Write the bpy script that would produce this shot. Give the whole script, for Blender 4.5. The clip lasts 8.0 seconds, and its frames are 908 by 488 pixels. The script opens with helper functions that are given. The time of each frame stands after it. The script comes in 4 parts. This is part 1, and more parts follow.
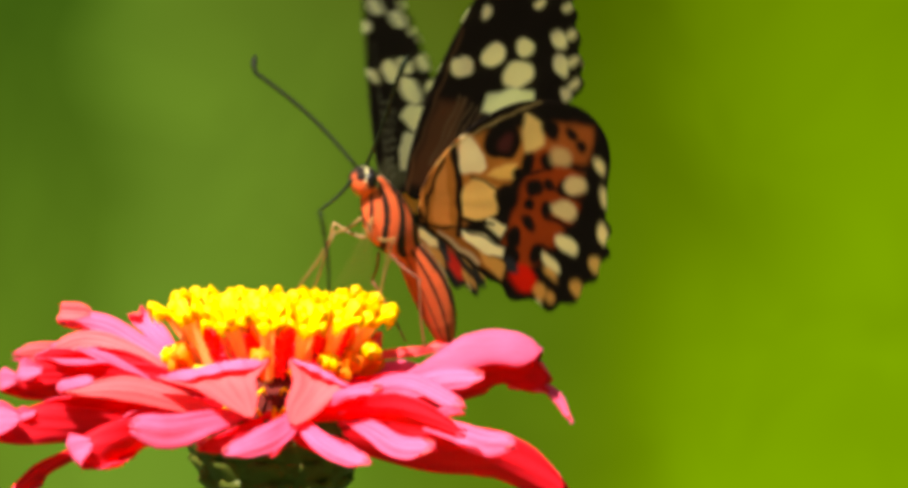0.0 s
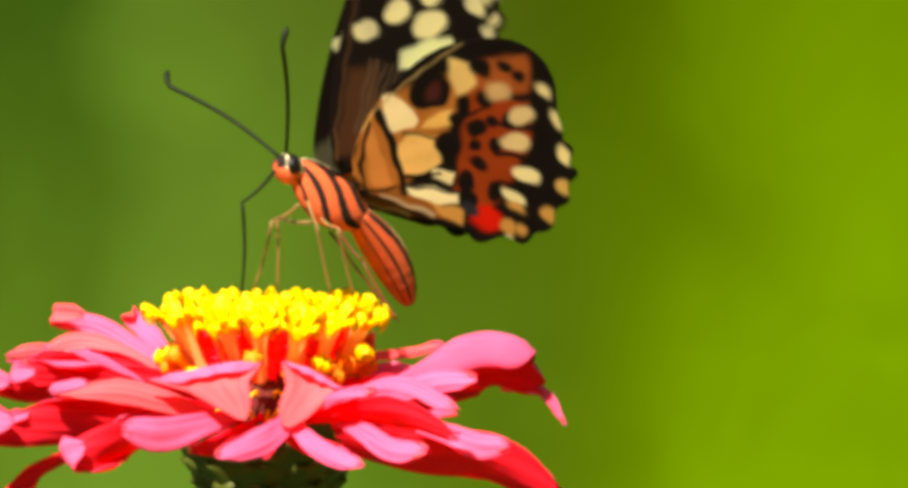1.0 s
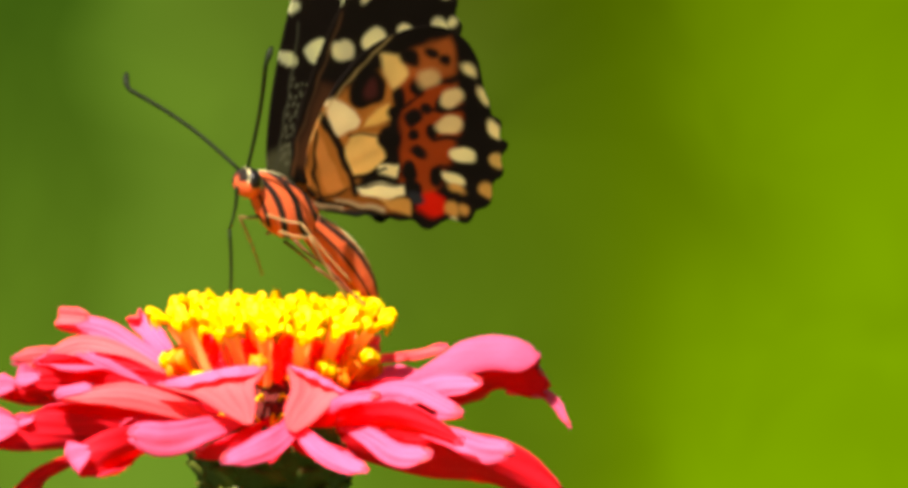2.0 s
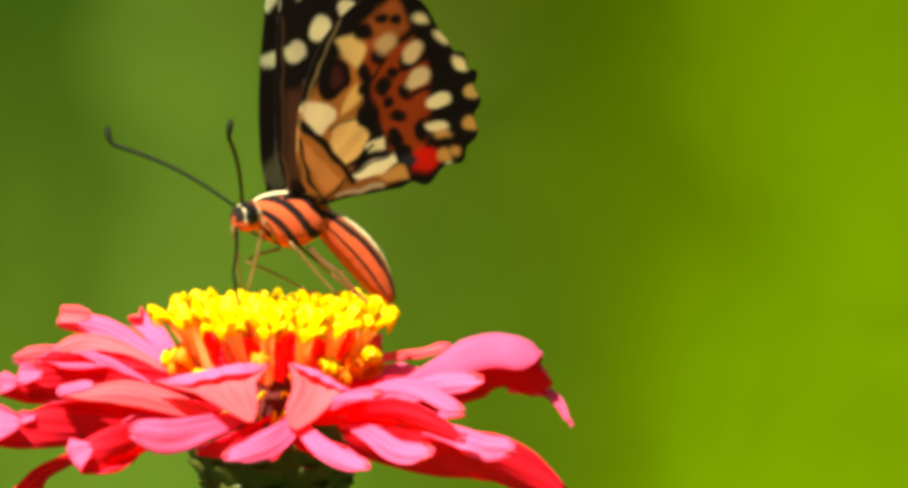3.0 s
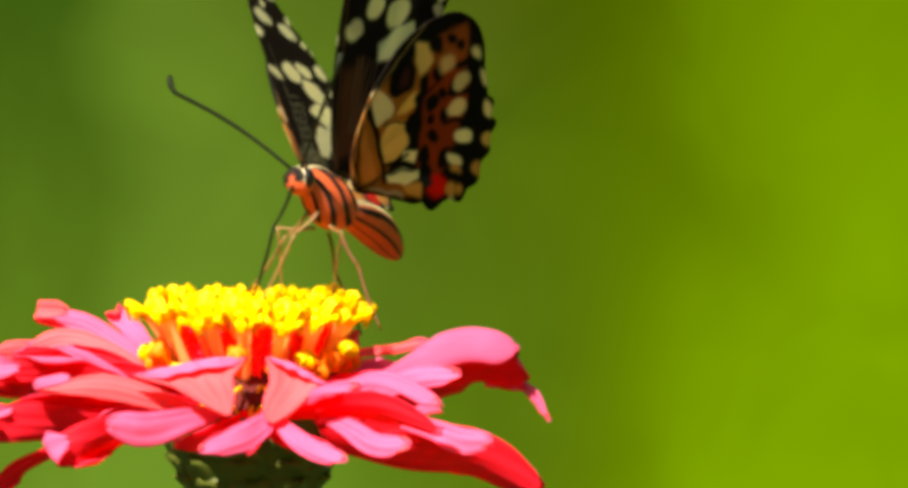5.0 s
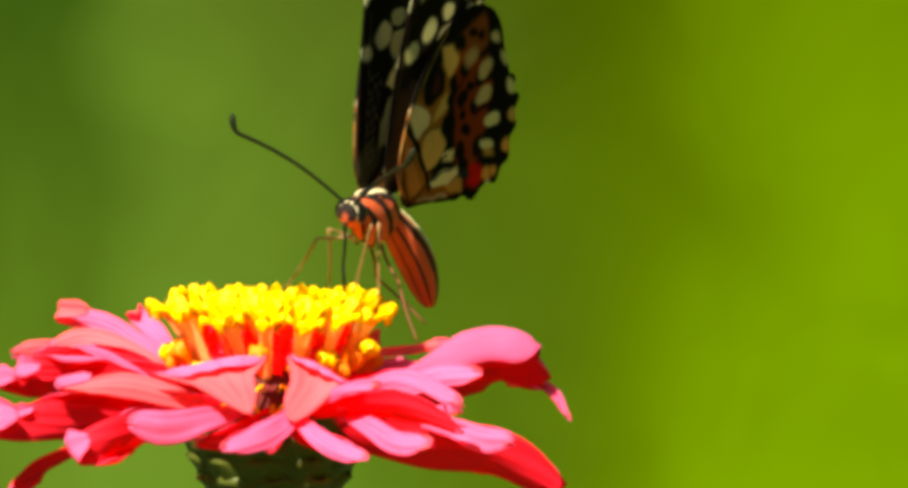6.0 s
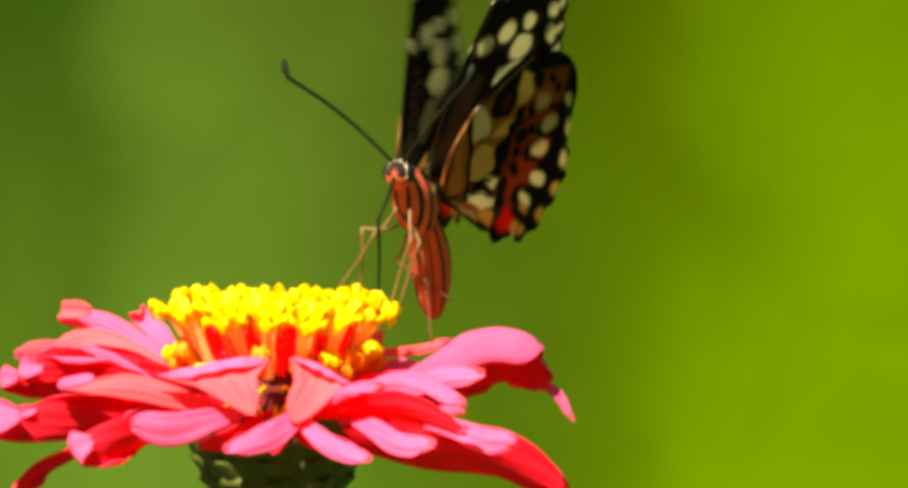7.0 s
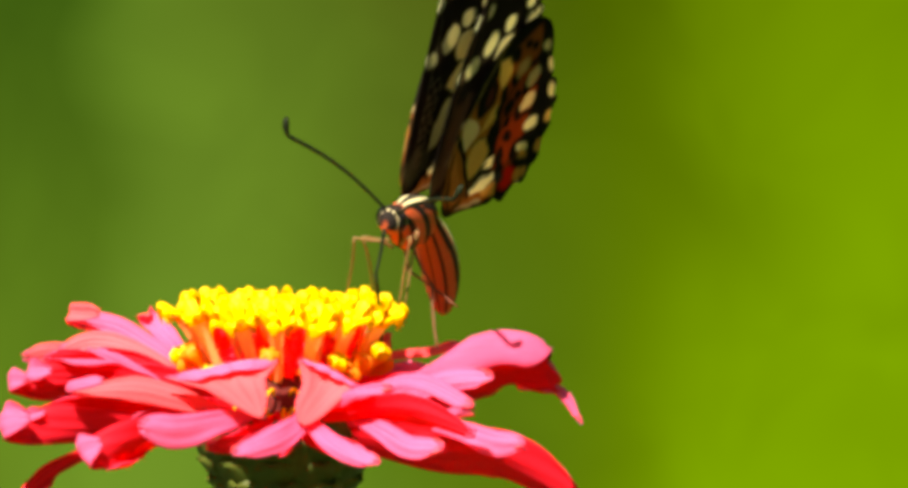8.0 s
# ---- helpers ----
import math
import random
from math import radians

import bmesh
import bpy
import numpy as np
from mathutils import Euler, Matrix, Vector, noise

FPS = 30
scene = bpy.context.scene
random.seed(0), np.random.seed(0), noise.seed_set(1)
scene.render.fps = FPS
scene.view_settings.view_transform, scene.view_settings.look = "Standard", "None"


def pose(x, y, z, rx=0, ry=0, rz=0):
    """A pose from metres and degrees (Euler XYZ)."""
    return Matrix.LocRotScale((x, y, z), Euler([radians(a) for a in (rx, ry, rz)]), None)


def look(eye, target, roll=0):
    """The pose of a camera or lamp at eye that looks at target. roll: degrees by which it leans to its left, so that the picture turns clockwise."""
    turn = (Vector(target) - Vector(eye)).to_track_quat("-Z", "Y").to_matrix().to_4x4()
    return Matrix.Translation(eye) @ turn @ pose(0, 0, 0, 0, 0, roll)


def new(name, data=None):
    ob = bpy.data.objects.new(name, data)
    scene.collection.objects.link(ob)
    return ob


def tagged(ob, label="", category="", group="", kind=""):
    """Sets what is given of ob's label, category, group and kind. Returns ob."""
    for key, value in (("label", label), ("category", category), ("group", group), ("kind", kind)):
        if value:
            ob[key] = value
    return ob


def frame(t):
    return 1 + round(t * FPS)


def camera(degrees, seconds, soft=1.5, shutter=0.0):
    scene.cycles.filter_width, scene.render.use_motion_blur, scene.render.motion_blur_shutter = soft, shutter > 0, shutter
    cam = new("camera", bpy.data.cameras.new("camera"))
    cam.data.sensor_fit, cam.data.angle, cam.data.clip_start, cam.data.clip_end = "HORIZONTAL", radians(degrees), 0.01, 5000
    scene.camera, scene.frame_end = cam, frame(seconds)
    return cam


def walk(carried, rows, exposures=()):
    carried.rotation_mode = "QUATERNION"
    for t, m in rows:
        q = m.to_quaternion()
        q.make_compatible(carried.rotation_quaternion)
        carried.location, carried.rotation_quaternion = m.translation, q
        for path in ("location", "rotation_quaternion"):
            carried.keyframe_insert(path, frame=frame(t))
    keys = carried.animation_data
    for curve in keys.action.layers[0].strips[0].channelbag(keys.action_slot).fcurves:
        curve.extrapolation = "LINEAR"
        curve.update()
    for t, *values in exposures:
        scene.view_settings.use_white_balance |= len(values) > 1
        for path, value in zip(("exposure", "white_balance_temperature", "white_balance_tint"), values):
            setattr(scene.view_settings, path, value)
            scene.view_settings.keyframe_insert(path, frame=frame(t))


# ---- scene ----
import collections

# Small things are laid out in units of U metres (0.08 mm), in their own spaces.
U = 0.00008
FLOWER = Vector((0.0, 0.0, 0.8))          # centre of the flower's disc at rest
DIP = radians(6.0)                        # the camera looks down by this much
RIGHT, UP, AWAY = Vector((1, 0, 0)), Vector((0, math.sin(DIP), math.cos(DIP))), Vector((0, math.cos(DIP), -math.sin(DIP)))
TARGET = FLOWER + RIGHT * 306 * U + UP * 119 * U
EYE = TARGET - AWAY * 1.2

# ---- camera ----
cam = camera(2 * math.degrees(math.atan(784 * U / 1.2)), 8.0, soft=4.4, shutter=0.6)
walk(cam, [(0.0, look(EYE, TARGET)), (8.0, look(EYE, TARGET))])

# ---- light ----
SUN_UP, SUN_TURN = radians(52), radians(207)      # high, over the camera's left shoulder
world = bpy.data.worlds.new("sky")
scene.world = world
world.use_nodes = True
sky = world.node_tree.nodes.new("ShaderNodeTexSky")
sky.sky_type, sky.sun_disc = "NISHITA", False
sky.sun_elevation, sky.sun_rotation = SUN_UP, SUN_TURN
background = world.node_tree.nodes["Background"]
background.inputs["Strength"].default_value = 0.05
world.node_tree.links.new(sky.outputs[0], background.inputs["Color"])
sun = new("sun", bpy.data.lights.new("sun", "SUN"))
sun.data.energy, sun.data.angle, sun.data.color = 6.0, radians(0.5), (1.0, 0.95, 0.86)
sun_from = Vector((math.sin(SUN_TURN) * math.cos(SUN_UP), math.cos(SUN_TURN) * math.cos(SUN_UP), math.sin(SUN_UP)))
sun.matrix_world = look(sun_from * 20, (0, 0, 0))
scene.view_settings.exposure = 1.04
scene.view_settings.use_white_balance = True
scene.view_settings.white_balance_temperature = 7400


# ---- materials ----
def nodes_of(name):
    m = bpy.data.materials.new(name)
    m.use_nodes = True
    t = m.node_tree
    for n in list(t.nodes):
        t.nodes.remove(n)
    return m, t


def add(t, kind, inputs=None, **settings):
    n = t.nodes.new(kind)
    for k, v in settings.items():
        setattr(n, k, v)
    for k, v in (inputs or {}).items():
        if hasattr(v, "outputs"):
            v = v.outputs[0]
        if isinstance(v, bpy.types.NodeSocket):
            t.links.new(v, n.inputs[k])
        else:
            n.inputs[k].default_value = v
    return n


def rgb(c):
    return (c[0], c[1], c[2], 1.0)


def leafy(name, colour, through_colour, share=0.35, rough=0.55, grain=9000.0, stretch=(1, 1, 1), depth=0.25, variation=0.12, bump=0.3, attribute="", clear=0.85):
    """A thin living surface: pigment with two scales of variation, soft gloss, light passing through."""
    m, t = nodes_of(name)
    where = add(t, "ShaderNodeTexCoord")
    scaled = add(t, "ShaderNodeMapping", {"Vector": where.outputs["Object"], "Scale": stretch})
    fine = add(t, "ShaderNodeTexNoise", {"Vector": scaled, "Scale": grain, "Detail": 4.0})
    broad = add(t, "ShaderNodeTexNoise", {"Vector": where.outputs["Object"], "Scale": 160.0, "Detail": 2.0})
    info = add(t, "ShaderNodeObjectInfo")
    amount = add(t, "ShaderNodeMath", {0: fine.outputs["Fac"], 1: broad.outputs["Fac"]}, operation="ADD")
    amount = add(t, "ShaderNodeMath", {0: amount, 1: info.outputs["Random"]}, operation="ADD")
    value = add(t, "ShaderNodeMapRange", {"Value": amount, "From Min": 0.6, "From Max": 1.9, "To Min": 1 - variation * 2, "To Max": 1 + variation * 2})
    if attribute:
        base = add(t, "ShaderNodeAttribute", attribute_name=attribute).outputs["Color"]
        passing = rgb(through_colour) if clear is None else add(t, "ShaderNodeGamma", {"Color": base, "Gamma": clear}).outputs[0]
    else:
        base, passing = rgb(colour), rgb(through_colour)
    hsv = add(t, "ShaderNodeHueSaturation", {"Color": base, "Value": value})
    hsv2 = add(t, "ShaderNodeHueSaturation", {"Color": passing, "Value": value})
    relief = add(t, "ShaderNodeBump", {"Height": fine.outputs["Fac"], "Strength": bump, "Distance": 0.0001})
    body = add(t, "ShaderNodeBsdfPrincipled", {"Base Color": hsv, "Roughness": rough, "Specular IOR Level": depth, "Normal": relief})
    if share:
        glow = add(t, "ShaderNodeBsdfTranslucent", {"Color": hsv2, "Normal": relief})
        mixed = add(t, "ShaderNodeMixShader", {0: share, 1: body.outputs[0], 2: glow.outputs[0]})
    else:
        mixed = body
    add(t, "ShaderNodeOutputMaterial", {"Surface": mixed})
    return m


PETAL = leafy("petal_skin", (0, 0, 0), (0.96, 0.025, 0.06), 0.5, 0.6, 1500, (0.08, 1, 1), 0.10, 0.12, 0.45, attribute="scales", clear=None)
FLORET = leafy("floret_yellow", (0.92, 0.60, 0.004), (1.0, 0.66, 0.0), 0.3, 0.5, 5000, bump=0.1, variation=0.07)
TUBE = leafy("floret_tube_orange", (0.97, 0.60, 0.24), (1.0, 0.62, 0.20), 0.5, 0.5, 5000, bump=0.1)
BUD = leafy("bud_orange", (0.93, 0.27, 0.012), (1.0, 0.30, 0.01), 0.35, 0.5, 5000, bump=0.2)
CHAFF = leafy("chaff_red", (0.90, 0.055, 0.13), (1.0, 0.06, 0.12), 0.5, 0.6, 2600, variation=0.3, bump=1.0)
HEART = leafy("disc_heart", (0.10, 0.010, 0.008), (0, 0, 0), 0.0, 0.8, 4000)
GREEN = leafy("bract_green", (0.075, 0.095, 0.014), (0.16, 0.22, 0.02), 0.15, 0.5, 900)
STEM = leafy("stem_green", (0.10, 0.18, 0.04), (0, 0, 0), 0.0, 0.6, 1500)
WING = leafy("wing_scales", (0, 0, 0), (0, 0, 0), 0.60, 0.8, 12000, (1, 1, 1), 0.04, 0.10, 0.25, attribute="scales", clear=0.74)
FUR = leafy("body_scales", (0, 0, 0), (0, 0, 0), 0.0, 0.75, 16000, (1, 1, 1), 0.2, 0.14, 0.8, attribute="scales")
HORN = leafy("dark_horn", (0.010, 0.014, 0.006), (0, 0, 0), 0.0, 0.6, 3000, depth=0.12, bump=0.0)
LEG_DARK = leafy("leg_brown", (0.12, 0.03, 0.012), (0, 0, 0), 0.0, 0.5, 3000, depth=0.3, bump=0.05)
LEG = leafy("leg_tan", (0.22, 0.115, 0.04), (0, 0, 0), 0.0, 0.5, 3000, depth=0.4, bump=0.05)
EYE_BLACK = leafy("eye_black", (0.006, 0.004, 0.004), (0, 0, 0), 0.0, 0.3, 30000, depth=0.3, bump=0.05)


# ---- building helpers ----
def mesh_of(name, verts, faces, materials, face_slots=None, colours=None, smooth=True):
    me = bpy.data.meshes.new(name)
    me.from_pydata([tuple(v) for v in verts], [], [tuple(f) for f in faces])
    for m in materials:
        me.materials.append(m)
    if face_slots is not None:
        me.polygons.foreach_set("material_index", list(face_slots))
    me.polygons.foreach_set("use_smooth", [smooth] * len(me.polygons))
    if colours is not None:
        layer = me.attributes.new("scales", "FLOAT_COLOR", "POINT")
        flat = np.ones((len(verts), 4), dtype=np.float32)
        flat[:, :3] = colours
        layer.data.foreach_set("color", flat.ravel())
    me.update()
    return me


def part(name, mesh, parent, m=None, label=""):
    ob = new(name, mesh)
    ob.parent = parent
    if m is not None:
        ob.matrix_basis = m
    return tagged(ob, label)


def sheet(grid_a, grid_b, flip=False):
    """Two skins of n x m points joined round the rim: verts, faces and the skin of each face."""
    n, m = grid_a.shape[:2]
    verts = np.concatenate([grid_a.reshape(-1, 3), grid_b.reshape(-1, 3)])
    faces, slots = [], []
    o = n * m
    for i in range(n - 1):
        for j in range(m - 1):
            a, b, c, d = i * m + j, i * m + j + 1, (i + 1) * m + j + 1, (i + 1) * m + j
            faces += [(a, d, c, b), (o + a, o + b, o + c, o + d)]
            slots += [0, 1]
    rim = [(0, j) for j in range(m)] + [(i, m - 1) for i in range(1, n)] + [(n - 1, j) for j in range(m - 2, -1, -1)] + [(i, 0) for i in range(n - 2, 0, -1)]
    for (i, j), (k, l) in zip(rim, rim[1:] + rim[:1]):
        a, b = i * m + j, k * m + l
        faces.append((a, b, o + b, o + a))
        slots.append(0)
    if flip:
        faces = [f[::-1] for f in faces]
    return verts, faces, slots


def tube(points, radii, sides=8):
    """A closed tapering tube along points."""
    pts = [Vector(p) for p in points]
    verts, faces = [], []
    side = Vector((0.3, 1, 0.2)).normalized()
    for i, p in enumerate(pts):
        along = (pts[min(i + 1, len(pts) - 1)] - pts[max(i - 1, 0)]).normalized()
        side = (side - along * side.dot(along)).normalized()
        other = along.cross(side)
        for k in range(sides):
            a = 2 * math.pi * k / sides
            verts.append(p + (side * math.cos(a) + other * math.sin(a)) * radii[i])
    for i in range(len(pts) - 1):
        for k in range(sides):
            l = (k + 1) % sides
            faces.append((i * sides + k, i * sides + l, (i + 1) * sides + l, (i + 1) * sides + k))
    faces.append(tuple(range(sides))[::-1])
    faces.append(tuple((len(pts) - 1) * sides + k for k in range(sides)))
    return [v * U for v in verts], faces


def smooth_path(points, steps):
    """A Catmull-Rom curve through points."""
    p = [np.array(q, dtype=float) for q in points]
    p = [2 * p[0] - p[1]] + p + [2 * p[-1] - p[-2]]
    out = []
    for i in range(1, len(p) - 2):
        for s in range(steps):
            t = s / steps
            out.append(0.5 * (2 * p[i] + (p[i + 1] - p[i - 1]) * t + (2 * p[i - 1] - 5 * p[i] + 4 * p[i + 1] - p[i + 2]) * t * t + (3 * p[i] - p[i - 1] - 3 * p[i + 1] + p[i + 2]) * t ** 3))
    out.append(p[-2])
    return np.array(out)


# ---- ground and distance ----
def ground():
    m, t = nodes_of("meadow_ground")
    where = add(t, "ShaderNodeTexCoord")
    broad = add(t, "ShaderNodeTexNoise", {"Vector": where.outputs["Object"], "Scale": 0.8, "Detail": 5.0})
    fine = add(t, "ShaderNodeTexNoise", {"Vector": where.outputs["Object"], "Scale": 60.0, "Detail": 6.0})
    both = add(t, "ShaderNodeMath", {0: broad.outputs["Fac"], 1: fine.outputs["Fac"]}, operation="MULTIPLY")
    ramp = add(t, "ShaderNodeMapRange", {"Value": both, "From Min": 0.1, "From Max": 0.45})
    mix = add(t, "ShaderNodeMix", data_type="RGBA")
    t.links.new(ramp.outputs[0], mix.inputs[0])
    mix.inputs[6].default_value, mix.inputs[7].default_value = rgb((0.02, 0.04, 0.008)), rgb((0.05, 0.08, 0.015))
    relief = add(t, "ShaderNodeBump", {"Height": fine.outputs["Fac"], "Strength": 0.8, "Distance": 0.02})
    bsdf = add(t, "ShaderNodeBsdfPrincipled", {"Base Color": mix.outputs[2], "Roughness": 0.9, "Normal": relief})
    add(t, "ShaderNodeOutputMaterial", {"Surface": bsdf})
    rings, spokes = [0.0, 0.4, 1, 2, 4, 8, 20, 60, 200, 800], 48
    verts = [(0, 0, 0)]
    faces = []
    for r in rings[1:]:
        for k in range(spokes):
            a = 2 * math.pi * k / spokes
            z = 0.012 * noise.noise((r * math.cos(a) * 2, r * math.sin(a) * 2, 0)) if r < 60 else 0
            verts.append((r * math.cos(a), r * math.sin(a), z))
    for k in range(spokes):
        faces.append((0, 1 + k, 1 + (k + 1) % spokes))
    for i in range(len(rings) - 2):
        for k in range(spokes):
            a, b = 1 + i * spokes + k, 1 + i * spokes + (k + 1) % spokes
            faces.append((a, a + spokes, b + spokes, b))
    return tagged(new("ground", mesh_of("ground", verts, faces, [m])), "low green meadow ground in full sun", "ground", kind="structure")


def backdrop():
    """A glowing ring painted in broad soft tones as sunlit greenery far out of focus, standing up from the ground
    behind the flower and, unseen, all round the camera.
    """
    m, t = nodes_of("glowing_greenery")
    where = add(t, "ShaderNodeTexCoord")
    split = add(t, "ShaderNodeSeparateXYZ", {"Vector": where.outputs["Object"]})
    drift = add(t, "ShaderNodeTexNoise", {"Vector": where.outputs["Object"], "Scale": 5.0, "Detail": 1.0})
    wander = add(t, "ShaderNodeMapRange", {"Value": drift.outputs["Fac"], "From Min": 0.3, "From Max": 0.7, "To Min": -0.07, "To Max": 0.07})
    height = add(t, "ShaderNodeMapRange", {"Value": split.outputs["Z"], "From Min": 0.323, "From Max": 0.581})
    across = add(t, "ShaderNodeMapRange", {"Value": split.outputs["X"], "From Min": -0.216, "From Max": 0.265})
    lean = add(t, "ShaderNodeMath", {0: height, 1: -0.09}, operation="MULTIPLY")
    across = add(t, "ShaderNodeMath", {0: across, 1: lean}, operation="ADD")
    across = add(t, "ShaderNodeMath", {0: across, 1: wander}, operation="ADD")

    def tones(stops):
        ramp = add(t, "ShaderNodeValToRGB", {"Fac": across})
        ramp.color_ramp.interpolation = "B_SPLINE"
        el = ramp.color_ramp.elements
        el[0].position, el[0].color = stops[0][0], rgb(stops[0][1])
        el[1].position, el[1].color = stops[-1][0], rgb(stops[-1][1])
        for p, c in stops[1:-1]:
            el.new(p).color = rgb(c)
        return ramp

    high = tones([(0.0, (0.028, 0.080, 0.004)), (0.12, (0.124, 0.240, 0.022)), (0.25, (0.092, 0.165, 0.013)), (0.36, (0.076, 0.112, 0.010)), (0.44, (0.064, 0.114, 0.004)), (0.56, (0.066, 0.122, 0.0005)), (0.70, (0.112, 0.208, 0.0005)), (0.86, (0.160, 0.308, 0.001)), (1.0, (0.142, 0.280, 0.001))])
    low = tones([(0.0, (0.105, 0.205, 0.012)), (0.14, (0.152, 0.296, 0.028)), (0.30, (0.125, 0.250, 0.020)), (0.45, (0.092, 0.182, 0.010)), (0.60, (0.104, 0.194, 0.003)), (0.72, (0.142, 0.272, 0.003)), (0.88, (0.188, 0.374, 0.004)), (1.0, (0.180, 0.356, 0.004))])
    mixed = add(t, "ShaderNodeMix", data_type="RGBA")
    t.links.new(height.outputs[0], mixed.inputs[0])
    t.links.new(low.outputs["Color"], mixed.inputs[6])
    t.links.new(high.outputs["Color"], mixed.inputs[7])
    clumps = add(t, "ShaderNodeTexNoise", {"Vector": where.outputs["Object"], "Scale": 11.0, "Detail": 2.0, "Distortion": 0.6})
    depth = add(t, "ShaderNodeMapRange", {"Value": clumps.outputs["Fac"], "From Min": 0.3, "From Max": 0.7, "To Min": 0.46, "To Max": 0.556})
    # shines by itself; the sunlit look is painted into the tones
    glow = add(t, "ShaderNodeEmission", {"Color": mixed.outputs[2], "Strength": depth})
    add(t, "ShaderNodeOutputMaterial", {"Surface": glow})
    # closed ring: the unseen part behind the camera adds green fill light
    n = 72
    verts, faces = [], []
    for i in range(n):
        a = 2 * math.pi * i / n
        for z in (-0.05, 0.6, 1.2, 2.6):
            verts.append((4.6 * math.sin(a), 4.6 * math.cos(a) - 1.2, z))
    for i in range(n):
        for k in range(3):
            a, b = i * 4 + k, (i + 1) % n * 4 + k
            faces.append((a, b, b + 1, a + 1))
    return tagged(new("backdrop", mesh_of("backdrop", verts, faces, [m])), "glowing backdrop painted as sunlit green foliage far out of focus", "foliage", kind="structure")


ground()
backdrop()


# ---- the flower ----
zinnia = tagged(new("zinnia"), "pink zinnia in full bloom with yellow disc florets", "flower")
zinnia.location = FLOWER


# upper and lower colour of the ray florets, the lower in a lit and a shaded copy; light that passes through them comes
# out crimson
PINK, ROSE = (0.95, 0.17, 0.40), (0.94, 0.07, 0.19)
LIT_SALMON, LIT_CORAL = (0.95, 0.16, 0.20), (0.93, 0.09, 0.12)              # lower skin of blades that lean back, coloured as sunlit
SHADE_CRIMSON, SHADE_CARMINE = (0.89, 0.022, 0.050), (0.82, 0.010, 0.028)       # lower skin of all other blades, coloured as in shade


def in_flower(x, y, away):
    """A place in the flower's space by its offset in the view plane and its distance behind the disc's centre."""
    k = 1 + away * U / 1.2
    return np.array(RIGHT * (x - 478) * k + UP * (540 - y) * k + AWAY * away)


